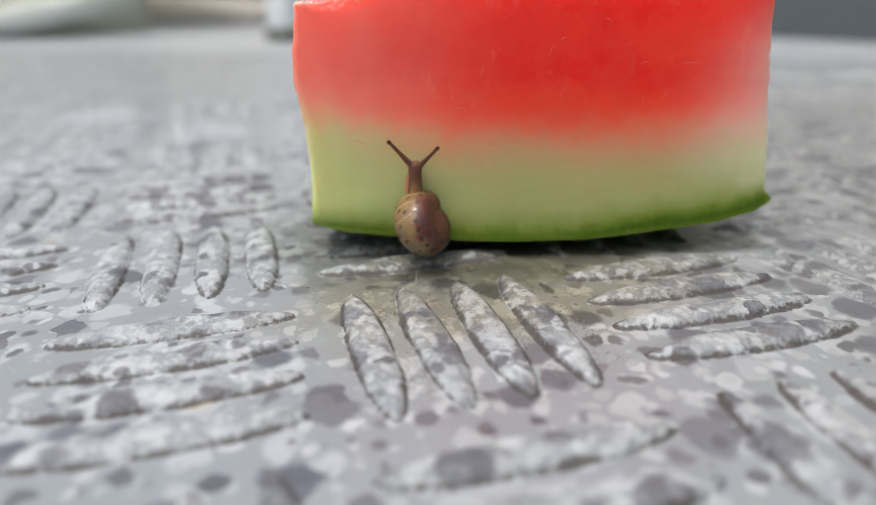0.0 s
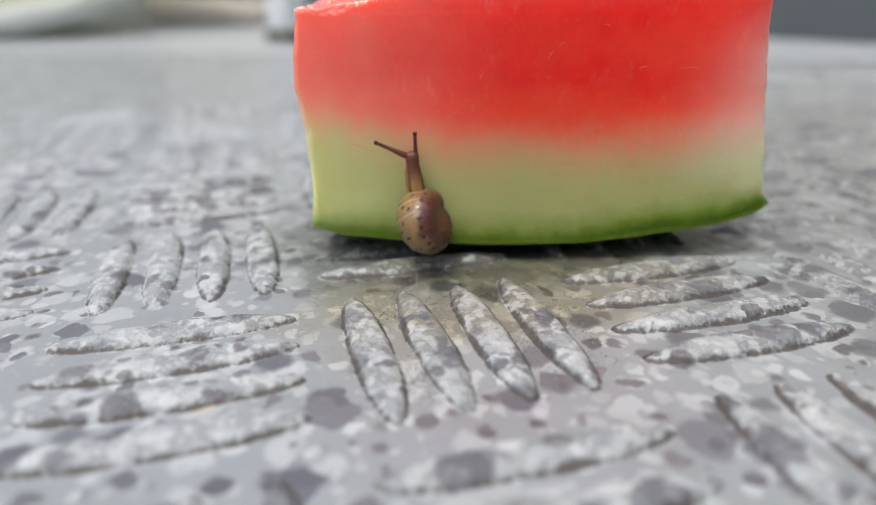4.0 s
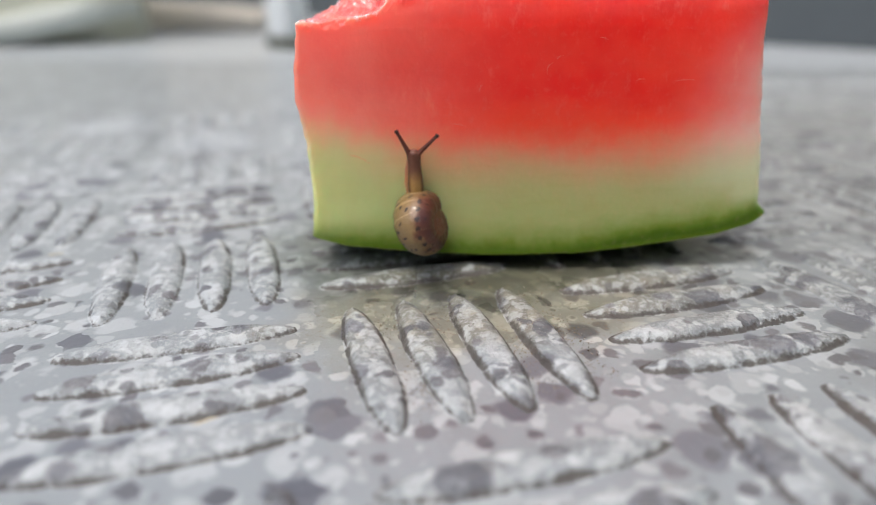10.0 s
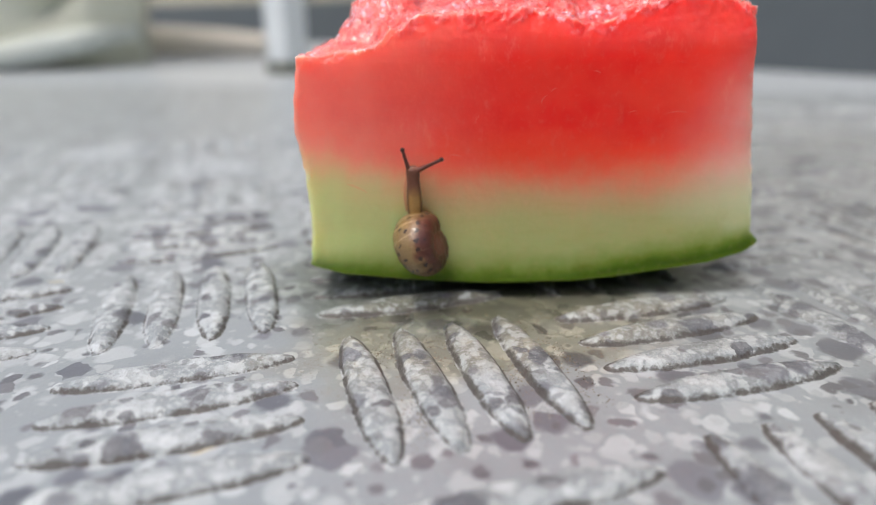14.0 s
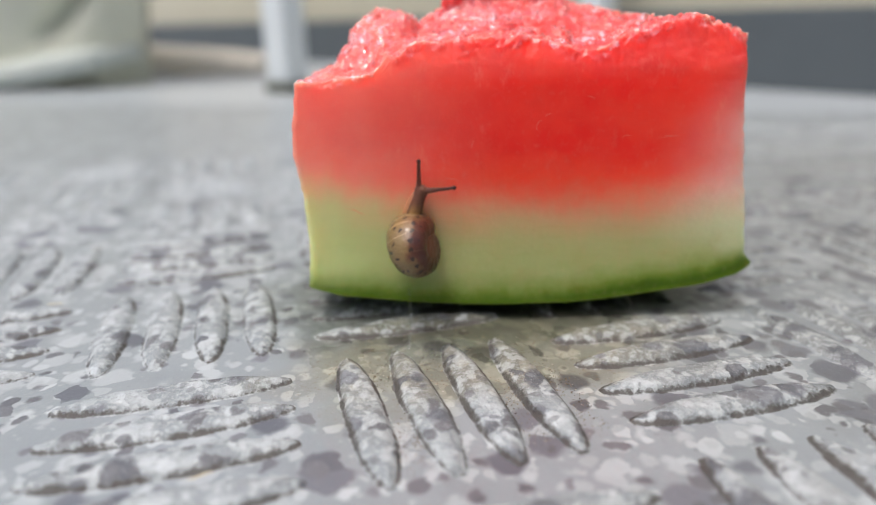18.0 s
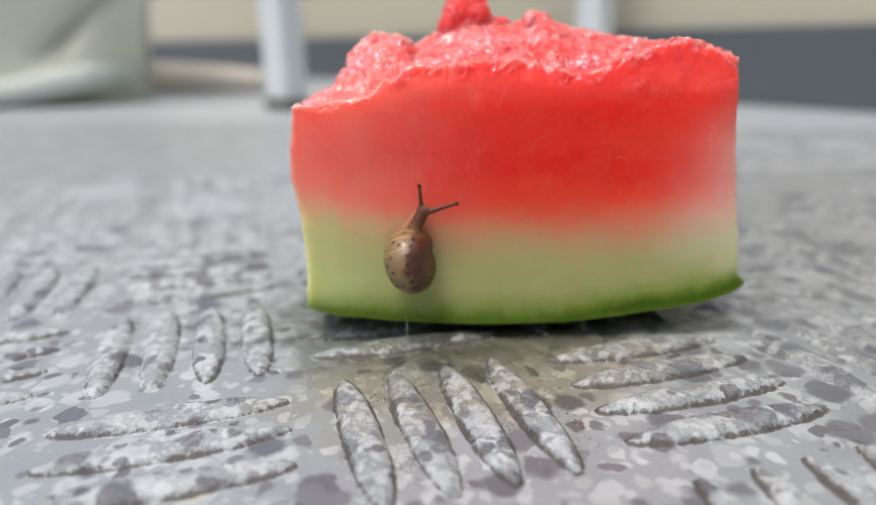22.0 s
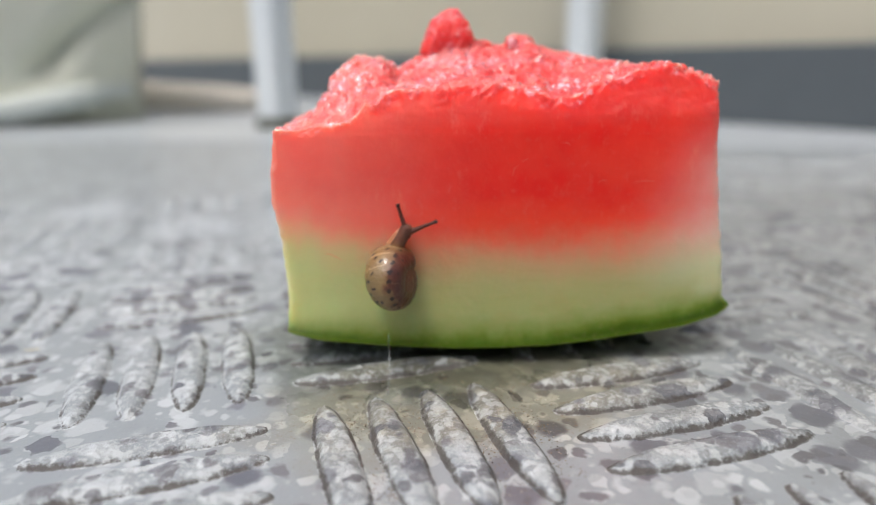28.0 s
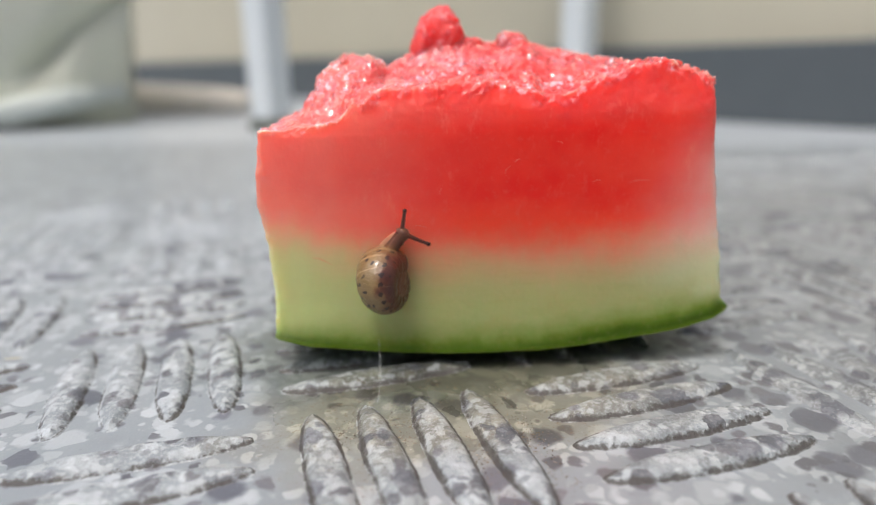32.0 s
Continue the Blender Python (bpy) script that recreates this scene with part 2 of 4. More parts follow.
def melon_material(name="watermelon_flesh", clear=1.0):
    """Cut watermelon: colour by the depth above the skin (mm, stored on the mesh)."""
    n = Nodes(name)
    at = n.local()
    depth = n.attribute("depth")
    above = n.step(depth, 0.0, 7.0)
    streak = n.vector("MULTIPLY", at, (1, 1, 0.35))
    depth = n.math("ADD", depth, n.math("MULTIPLY", n.math("MULTIPLY", above, n.math("SUBTRACT", n.noise(at, 70, 3), 0.5)), 4.5))
    depth = n.math("ADD", depth, n.math("MULTIPLY", n.math("SUBTRACT", n.noise(streak, 420, 3), 0.5), 1.2))
    mottle = n.math("MULTIPLY", n.step(depth, 0.4, 2.2), n.step(depth, 16.0, 7.0))
    depth = n.math("ADD", depth, n.math("MULTIPLY", mottle, n.math("MULTIPLY", n.math("SUBTRACT", n.noise(at, 210, 5, 0.65), 0.5), 4.6)))
    cloud = n.math("MULTIPLY", n.step(depth, 12.0, 18.0), n.math("SUBTRACT", n.noise(at, 150, 4, 0.6), 0.5))
    depth = n.math("ADD", depth, n.math("MULTIPLY", cloud, 5.0))
    colour = n.ramp(n.math("DIVIDE", depth, 60.0), (
        (0.0, (0.085, 0.160, 0.011)), (0.012, (0.120, 0.210, 0.018)), (0.032, (0.205, 0.295, 0.046)), (0.058, (0.305, 0.385, 0.11)), (0.11, (0.44, 0.485, 0.205)),
        (0.19, (0.485, 0.465, 0.215)), (0.25, (0.62, 0.40, 0.215)), (0.30, (0.78, 0.30, 0.175)), (0.35, (0.91, 0.165, 0.09)), (0.40, (0.975, 0.072, 0.036)),
        (0.47, (0.87, 0.028, 0.021)), (0.68, (0.84, 0.021, 0.018)), (0.74, (0.78, 0.045, 0.042)), (1.0, (0.74, 0.066, 0.070))))
    grain = n.noise(at, 900, 4, 0.65)
    colour = n.mix(n.step(grain, 0.5, 0.8, 0.0, 0.12), colour, (0.92, 0.45, 0.36))
    warm = n.math("MULTIPLY", n.step(depth, 20, 27), n.step(n.noise(at, 48, 4, 0.6), 0.40, 0.68, 0.0, 0.55))
    colour = n.mix(warm, colour, (0.98, 0.075, 0.04))
    cells = n.cells(n.vector("ADD", at, n.vector("SCALE", n.noise(at, 200, 2, colour=True), 0.004)), 210)[0]
    colour = n.mix(n.math("MULTIPLY", n.step(depth, 18, 27), n.step(cells, 0.15, 0.75, 0.0, 0.22)), colour, (0.985, 0.11, 0.07))
    fibre = n.noise(n.vector("MULTIPLY", at, (0.14, 1.0, 1.0)), 620, 4, 0.7)
    colour = n.mix(n.math("MULTIPLY", n.step(depth, 24, 15), n.step(fibre, 0.46, 0.76, 0.0, 0.30)), colour, n.mix(1.0, colour, (0.80, 0.83, 0.62), 'MULTIPLY'))
    veins = n.noise(n.vector("MULTIPLY", at, (1.0, 1.0, 0.45)), 260, 4, 0.7)
    colour = n.mix(n.math("MULTIPLY", n.step(depth, 14, 26), n.step(veins, 0.56, 0.74, 0.0, 0.30)), colour, (0.985, 0.30, 0.22))
    blotch = n.noise(at, 160, 3)
    colour = n.mix(n.step(blotch, 0.5, 0.75, 0.0, 0.25), colour, n.mix(1.0, colour, (1.0, 0.72, 0.62), 'MULTIPLY'))
    # pale ends of the cut, with light glowing through them painted in
    pale = n.math("MULTIPLY", n.attribute("pale"), n.step(n.noise(at, 120, 3), 0.2, 0.8, 0.7, 1.0))
    ends = n.node("ShaderNodeSeparateXYZ")
    n.put(ends.inputs[0], at)
    colour = n.mix(n.math("MULTIPLY", pale, 0.68), colour, n.mix(
        n.step(ends.outputs[0], 0.035, 0.065), n.mix(n.step(depth, 14, 23), (0.69, 0.79, 0.38), (0.97, 0.44, 0.36)), n.mix(n.step(depth, 12, 22), (0.68, 0.75, 0.53), (0.88, 0.74, 0.67))))
    wet = n.step(n.attribute("torn"), 0.0, 1.0)
    colour = n.mix(n.math("MULTIPLY", wet, 0.45), colour, (0.66, 0.042, 0.050))
    crust = n.step(n.noise(at, 210, 4, 0.65), 0.44, 0.66)
    # juice sacs of the torn pulp: little facets, each leaning its own way, some of them milky
    tilts = []
    for scale, shift, lean in ((560, 0.0, 0.95), (1050, 4.0, 0.95)):
        v = n.node("ShaderNodeTexVoronoi")
        moved = n.vector("ADD", n.vector("ADD", at, (shift, 0, 0)), n.vector("SCALE", n.noise(at, 600, 2, colour=True), 0.0008))
        n.put(v.inputs["Vector"], moved)
        v.inputs["Scale"].default_value = scale
        away = n.vector("SCALE", n.vector("SUBTRACT", moved, v.outputs["Position"]), 1250.0)
        dot = n.node("ShaderNodeVectorMath", operation="DOT_PRODUCT")
        n.put(dot.inputs[0], away), n.put(dot.inputs[1], n.vector("SUBTRACT", v.outputs["Color"], (0.5, 0.5, 0.5)))
        tilts.append(n.math("MULTIPLY", dot.outputs["Value"], lean))
        sac = n.step(n.split(v.outputs["Color"])[0], 0.50, 0.95, 0.0, 0.42)
        colour = n.mix(n.math("MULTIPLY", n.math("MULTIPLY", wet, crust), sac), colour, (0.84, 0.33, 0.40))
    # glints on the torn pulp, painted as ragged pale patches
    glint_paint = n.math("MULTIPLY", n.step(n.noise(at, 130, 3, 0.6), 0.50, 0.60), n.step(n.noise(at, 520, 4, 0.75), 0.53, 0.62))
    colour = n.mix(n.math("MULTIPLY", n.math("MULTIPLY", wet, glint_paint), 0.72), colour, (0.92, 0.68, 0.78))
    wet = n.math("MULTIPLY", wet, n.math("ADD", n.math("MULTIPLY", crust, 0.60), 0.40))
    facets = n.math("MULTIPLY", wet, n.math("ADD", tilts[0], tilts[1]))
    n.bump(n.math("ADD", n.math("ADD", n.math("MULTIPLY", grain, 0.15), n.math("MULTIPLY", n.noise(at, 420, 3), n.step(wet, 0, 1, 0.10, 0.8))), facets), 0.75, 0.0008)
    return n.done(colour, n.step(wet, 0, 1, 0.42, 0.11), Subsurface_Weight=n.step(wet, 0, 1, clear, clear * 0.8), Subsurface_Radius=(0.0080, 0.0046, 0.0036),
                  Subsurface_Scale=1.0, Specular_IOR_Level=n.step(wet, 0, 1, 0.14, 0.6), Coat_Weight=wet, Coat_Roughness=0.03, Coat_IOR=1.7)


def shell_material():
    n = Nodes("snail_shell")
    at = n.local()
    along, around = n.attribute("along"), n.attribute("around")
    jitter = n.split(n.noise(at, 1400, 2, colour=True))
    along = n.math("ADD", along, n.math("MULTIPLY", n.math("SUBTRACT", jitter[0], 0.5), 0.030))
    around = n.math("ADD", around, n.math("MULTIPLY", n.math("SUBTRACT", jitter[1], 0.5), 0.045))
    # along: turns from the mouth inwards; around: -0.5 to 0.5, 0 on the outer edge, positive towards the spire
    age = n.step(along, 0.65, 1.5)
    tone = n.ramp(n.math("ADD", n.math("MULTIPLY", n.math("SUBTRACT", n.noise(at, 300, 3), 0.5), 0.3), n.math("ADD", around, 0.5)), (
        (0.0, (0.150, 0.092, 0.036)), (0.52, (0.225, 0.150, 0.060)), (0.575, (0.180, 0.098, 0.040)), (0.62, (0.095, 0.029, 0.016)), (0.70, (0.058, 0.015, 0.010)), (1.0, (0.05, 0.013, 0.009))))
    colour = n.mix(n.math("MULTIPLY", age, 0.85), tone, (0.125, 0.036, 0.024))
    lines = n.noise(n.node_line(along, around), 1.0, 3, 0.6)
    colour = n.mix(n.math("MULTIPLY", n.step(lines, 0.54, 0.76, 0.0, 0.12), n.step(along, 0.9, 0.55)), colour, (0.55, 0.40, 0.20))
    # pale growth lines of old lips
    for at_turn, wide in ((0.165, 0.010), (0.115, 0.005), (0.235, 0.004)):
        bend = n.math("ADD", along, n.math("MULTIPLY", around, 0.22))
        line = n.step(n.math("ABSOLUTE", n.math("SUBTRACT", bend, at_turn)), wide, wide * 0.3)
        colour = n.mix(n.math("MULTIPLY", line, n.step(around, 0.10, 0.02, 0.0, 0.50)), colour, (0.52, 0.38, 0.22))
    # a row of dark dots on the shoulder, sparse dashes down the flank
    for row, width, count, shift, fill, sparse in ((0.100, 0.0195, 20, 0.0, 0.52, 0.02), (0.055, 0.009, 15, 0.35, 0.30, 0.60), (0.010, 0.016, 14, 0.6, 0.26, 0.40), (-0.040, 0.019, 13, 0.1, 0.26, 0.35), (-0.090, 0.020, 14, 0.4, 0.26, 0.30), (-0.140, 0.018, 13, 0.8, 0.28, 0.35), (-0.190, 0.016, 14, 0.2, 0.28, 0.40), (0.16, 0.010, 21, 0.6, 0.36, 0.45), (0.21, 0.010, 19, 0.3, 0.36, 0.55)):
        step = n.math("ADD", n.math("MULTIPLY", n.math("ADD", along, n.math("MULTIPLY", around, 0.22)), float(count)), shift)
        cell = n.math("FLOOR", step)
        inner = n.math("SUBTRACT", step, cell)
        rnd = n.math("FRACT", n.math("MULTIPLY", n.math("SINE", n.math("MULTIPLY", n.math("ADD", cell, row * 40), 12.9898)), 437.58))
        across = n.math("DIVIDE", n.math("SUBTRACT", around, n.math("ADD", row, n.math("MULTIPLY", n.math("SUBTRACT", rnd, 0.5), 0.02))), width)
        run = n.math("DIVIDE", n.math("SUBTRACT", inner, 0.5), fill * 0.5)
        reach = n.math("ADD", n.math("MULTIPLY", across, across), n.math("MULTIPLY", run, run))
        inside = n.math("MULTIPLY", n.step(reach, 1.25, 0.65), n.step(rnd, sparse, sparse + 0.06))
        colour = n.mix(n.math("MULTIPLY", inside, 0.94), colour, (0.022, 0.011, 0.008))
    n.bump(n.math("ADD", n.math("MULTIPLY", lines, n.step(along, 0.9, 0.5)), n.math("MULTIPLY", n.noise(at, 800, 2), 1.3)), 0.60, 0.0003)
    return n.done(colour, 0.38, Coat_Weight=0.4, Coat_Roughness=0.14)


def node_line(self, along, around):
    c = self.node("ShaderNodeCombineXYZ")
    self.put(c.inputs[0], self.math("MULTIPLY", along, 60.0)), self.put(c.inputs[1], self.math("MULTIPLY", around, 2.0))
    return c.outputs[0]


Nodes.node_line = node_line


def skin_material(name, pale, dark, low, high, banded=False):
    """Wet snail skin, pale to dark along its own z axis between low and high (m)."""
    n = Nodes(name)
    at = n.local()
    z = n.node("ShaderNodeSeparateXYZ")
    n.put(z.inputs[0], at)
    fac = n.step(n.math("ADD", z.outputs[2], n.math("MULTIPLY", n.math("SUBTRACT", n.noise(at, 900, 2), 0.5), 0.0015)), low, high)
    colour = n.mix(fac, pale, dark)
    if banded:
        side = n.math("ABSOLUTE", z.outputs[0])
        colour = n.mix(n.step(side, 0.00078, 0.00120, 0.0, 0.80), colour, (0.085, 0.036, 0.020))
    warts = n.noise(at, 2600, 3, 0.6)
    colour = n.mix(n.step(warts, 0.5, 0.7, 0.0, 0.4), colour, n.mix(1.0, colour, (0.55, 0.5, 0.45), 'MULTIPLY'))
    n.bump(warts, 0.5, 0.0003)
    return n.done(colour, 0.42, Specular_IOR_Level=0.3, Subsurface_Weight=0.3, Subsurface_Radius=(0.0012, 0.0007, 0.0003), Subsurface_Scale=1.0)


def plain_material(name, a, b, scale, rough, bump=0.15, distance=0.001, **more):
    n = Nodes(name)
    at = n.place()
    colour = n.mix(n.noise(at, scale, 5, 0.6), a, b)
    colour = n.mix(n.step(n.noise(at, scale * 0.13, 3), 0.35, 0.7, 0.0, 0.35), colour, n.mix(1.0, colour, (0.85, 0.83, 0.79), 'MULTIPLY'))
    n.bump(n.noise(at, scale * 6, 4, 0.65), bump, distance)
    return n.done(colour, rough, **more)


def cloth_material():
    n = Nodes("canvas_cloth")
    at = n.place()
    wave = n.node("ShaderNodeTexWave")
    n.put(wave.inputs["Vector"], at)
    wave.inputs["Scale"].default_value = 260
    colour = n.mix(n.noise(at, 14, 4), (0.63, 0.655, 0.54), (0.73, 0.75, 0.635))
    colour = n.mix(n.step(n.noise(at, 45, 4), 0.45, 0.75, 0.0, 0.3), colour, (0.60, 0.60, 0.46))
    n.bump(wave.outputs["Fac"], 0.3, 0.001)
    return n.done(colour, 0.85)


def sand_material():
    n = Nodes("sand_grain")
    tint = n.node("ShaderNodeNewGeometry").outputs["Random Per Island"]
    return n.done(n.ramp(tint, ((0.0, (0.07, 0.055, 0.04)), (0.5, (0.17, 0.135, 0.095)), (0.9, (0.27, 0.225, 0.165)), (1.0, (0.55, 0.53, 0.49)))), 0.8)


def clear_material(name, tint, rough):
    n = Nodes(name)
    return n.done(tint, rough, Transmission_Weight=1.0, IOR=1.25)


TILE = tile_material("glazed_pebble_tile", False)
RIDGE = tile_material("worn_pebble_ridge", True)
MELON = melon_material()
RIND = melon_material("watermelon_rind", 0.15)
SHELL = shell_material()
NECK = skin_material("snail_skin", (0.36, 0.215, 0.072), (0.150, 0.062, 0.040), -0.0064, -0.0027, True)
FRINGE = skin_material("snail_foot_margin", (0.46, 0.25, 0.12), (0.50, 0.22, 0.13), -0.008, -0.001)
STALK = skin_material("snail_stalk", (0.125, 0.040, 0.026), (0.070, 0.020, 0.015), -0.006, 0.0)
TAIL = skin_material("snail_tail", (0.52, 0.42, 0.18), (0.40, 0.30, 0.12), -0.001, 0.006)
EYE = plain_material("snail_eye", (0.03, 0.014, 0.012), (0.05, 0.022, 0.018), 2000, 0.2, 0.1, 0.0001)
PLASTER = plain_material("cream_plaster", (0.475, 0.455, 0.355), (0.545, 0.525, 0.415), 9, 0.8, 0.2, 0.002)
SKIRT = plain_material("grey_skirting_tile", (0.078, 0.095, 0.104), (0.105, 0.122, 0.132), 25, 0.45)
# dark, so that the added walls out of view throw little light back
RENDER = plain_material("dark_grey_render", (0.13, 0.13, 0.13), (0.18, 0.18, 0.175), 12, 0.85, 0.3, 0.003)
BORDER = plain_material("pale_border_tile", (0.36, 0.40, 0.43), (0.44, 0.48, 0.51), 30, 0.3)
WHITE = plain_material("white_plastic", (0.66, 0.72, 0.745), (0.73, 0.79, 0.81), 40, 0.4)
RUBBER = plain_material("grey_rubber_foot", (0.10, 0.11, 0.09), (0.16, 0.17, 0.14), 60, 0.7)
CLOTH = cloth_material()
HEM = plain_material("pale_hem_cloth", (0.50, 0.55, 0.51), (0.59, 0.635, 0.59), 25, 0.85)
BEIGE = plain_material("beige_cloth", (0.52, 0.49, 0.43), (0.60, 0.57, 0.50), 30, 0.85)
SAND = sand_material()
STRAW = plain_material("dry_straw", (0.52, 0.47, 0.33), (0.62, 0.57, 0.42), 900, 0.6, 0.2, 0.0001)
SLIME = clear_material("slime", (0.90, 0.93, 0.95), 0.08)
THREAD = Nodes("slime_thread").done((0.80, 0.86, 0.88), 0.12, Transmission_Weight=0.92, IOR=1.33)
WATER = clear_material("juice_drop", (0.95, 0.93, 0.90), 0.03)
FIBRE = plain_material("pale_melon_fibre", (0.88, 0.17, 0.11), (0.90, 0.28, 0.20), 900, 0.3, 0.1, 0.0001)


# ---- mesh helpers ----
def mesh_object(name, bm, material, smooth=True):
    me = bpy.data.meshes.new(name)
    bm.normal_update()
    bm.to_mesh(me)
    bm.free()
    me.materials.append(material)
    if smooth:
        me.shade_smooth()
    return new(name, me)


def part(name, bm, material, parent, label="", smooth=True):
    ob = mesh_object(name, bm, material, smooth)
    ob.parent = parent
    if label:
        tagged(ob, label)
    return ob


def empty(name, m=None):
    ob = new(name)
    ob.empty_display_size = 0.01
    if m is not None:
        ob.matrix_world = m
    return ob


def box(bm, x0, x1, y0, y1, z0, z1, bevel=0.0, segments=2):
    made = bmesh.ops.create_cube(bm, size=1)["verts"]
    for v in made:
        v.co = Vector((x0 + (v.co.x + 0.5) * (x1 - x0), y0 + (v.co.y + 0.5) * (y1 - y0), z0 + (v.co.z + 0.5) * (z1 - z0)))
    if bevel:
        edges = list({e for v in made for e in v.link_edges})
        bmesh.ops.bevel(bm, geom=edges, offset=bevel, segments=segments, affect='EDGES', profile=0.5)
    return bm


def lathe(rings, sides=16):
    """A round body round z from (z, radius, x shift, y shift) rings, closed at both ends."""
    bm = bmesh.new()
    loops = [[bm.verts.new((sx + r * math.cos(2 * math.pi * k / sides), sy + r * math.sin(2 * math.pi * k / sides), z)) for k in range(sides)] for z, r, sx, sy in rings]
    for a, b in zip(loops, loops[1:]):
        for k in range(sides):
            bm.faces.new((a[k], a[(k + 1) % sides], b[(k + 1) % sides], b[k]))
    bm.faces.new(loops[0][::-1]), bm.faces.new(loops[-1])
    return bm


def curve_at(x, points):
    """Piecewise linear through (x, y) points."""
    xs, ys = zip(*points)
    return float(np.interp(x, xs, ys))


def smooth01(x):
    x = min(max(x, 0.0), 1.0)
    return x * x * (3 - 2 * x)


MM = 0.001
PITCH, LONG, WIDE, TALL, GAP = 0.04, 0.0345, 0.0056, 0.00135, 0.00869
EYE_SPOT = Vector((-0.0240, -0.0810, 0.0510))
FACE = Matrix.Translation(EYE_SPOT) @ Matrix.Scale(0.955, 4) @ Matrix.Translation(-EYE_SPOT) @ pose(-0.01658, 0.03817, 0, 0, 0, -13.92)


# ---- the setting ----
def build_floor():
    bm = bmesh.new()
    box(bm, -30, 30, -30, 30, -0.05, 0)
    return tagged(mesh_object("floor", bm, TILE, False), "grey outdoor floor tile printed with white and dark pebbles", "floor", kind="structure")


WALL = Matrix.Translation((0.416, 0.388, 0)) @ Matrix.Rotation(radians(114), 4, 'Z')  # x along the wall, -y into it


BORDER_LINE = Matrix.Translation((0.15, 0.345, 0)) @ Matrix.Rotation(math.atan2(-0.43, 0.90), 4, 'Z')   # y: away from the ribbed tiles


def build_wall():
    """The wall in view with a skirting along it, and two unseen walls added round the terrace."""
    bm = bmesh.new()
    box(bm, -1.66, 5.12, -0.15, -0.006, 0, 0.62)
    wall = tagged(mesh_object("wall_north", bm, PLASTER, False), "low cream painted plaster wall above a grey skirting", "wall", kind="structure")
    wall.matrix_world = WALL
    # unseen wall behind the camera, added to keep low front light off
    bm = bmesh.new()
    box(bm, -1.60, 1.24, -0.95, -0.80, 0, 0.55)
    tagged(mesh_object("unseen_wall_south", bm, RENDER, False), "added unseen dark grey wall that closes the place and holds back low light", "wall", kind="structure")
    # unseen as well, added to close the left side
    bm = bmesh.new()
    box(bm, -1.75, -1.602, -0.95, 5.02, 0, 0.30)
    tagged(mesh_object("unseen_wall_west", bm, RENDER, False), "added unseen dark grey wall that closes the place and holds back low light", "wall", kind="structure")
    bm = bmesh.new()
    for k in range(-1, 2):
        box(bm, k * 1.8 + 0.201, k * 1.8 + 1.999, -0.012, 0.006, 0, 0.0668, 0.0025)
    skirt = tagged(mesh_object("baseboard", bm, SKIRT, False), "dark grey tiled skirting along the wall's foot", "baseboard", kind="structure")
    skirt.matrix_world = WALL
    bm = bmesh.new()
    outline = ((0.517, 0.160), (-1.596, 4.900), (-1.596, 1.180))
    low, high = [[bm.verts.new((x, y, z)) for x, y in outline] for z in (-0.02, 0.0006)]
    bm.faces.new(high), bm.faces.new(low[::-1])
    for k in range(3):
        bm.faces.new((low[k], low[(k + 1) % 3], high[(k + 1) % 3], high[k]))
    tagged(mesh_object("floor_border", bm, BORDER, False), "smooth pale bluish paving along the wall", "floor border", kind="structure")


# ---- the slice of watermelon ----
LEFT = ((0, -0.4), (6, -0.7), (10, -0.1), (16, 0.1), (24, -0.4), (31, -1.6), (35, -1.5), (41, -1.0), (43.8, -0.5), (44.4, 1.5), (46, 1.9), (70, 2.6))
RIGHT = ((0, 86.2), (8.9, 86.0), (10.8, 84.3), (18.7, 83.3), (28.6, 81.9), (38.8, 80.5), (44.7, 80.0), (50, 79.9), (70, 79.4))
KEEL = ((-2, 6.6), (0, 5.8), (6.3, 3.7), (23.7, 1.9), (39.4, 1.4), (49.3, 1.3), (62.2, 2.6), (77.1, 4.9), (83, 6.6), (86.5, 9.2))
CREST = ((-1, 43.5), (2, 43.9), (9, 44.6), (11.5, 46.0), (13.5, 48.2), (17, 49.7), (22, 50.6), (32, 51.0), (42, 51.2), (48, 49.8), (52.4, 48.9), (56.2, 50.9), (60, 52.0), (64, 53.4), (71.6, 54.6), (74, 53.4), (77.8, 52.3), (82, 50.6))
RIDGELINE = ((-2, 43), (2, 46), (4.6, 49.4), (5.6, 52.0), (8.0, 55.0), (10.8, 56.5), (14, 55.8), (17.3, 55.0), (18.5, 53.6), (20, 54.4), (23.3, 56.2), (28.3, 57.6), (31, 58.8), (36, 59.2),
             (39.5, 58.6), (42, 59.0), (44.5, 60.6), (46.8, 60.4), (48.5, 58.4), (53, 56.8), (61, 55.3), (67, 54.4), (73, 53.0), (82, 51.5))
DEEP = 46.0


def melon_keel(u, d):
    """Underside: a lifted front lip, the resting belly behind it, then the rise of the round skin."""
    return curve_at(86 * u, KEEL) - 2.0 * smooth01((d - 1.0) / 8.0) + 0.004 * max(0.0, d - 22) ** 2


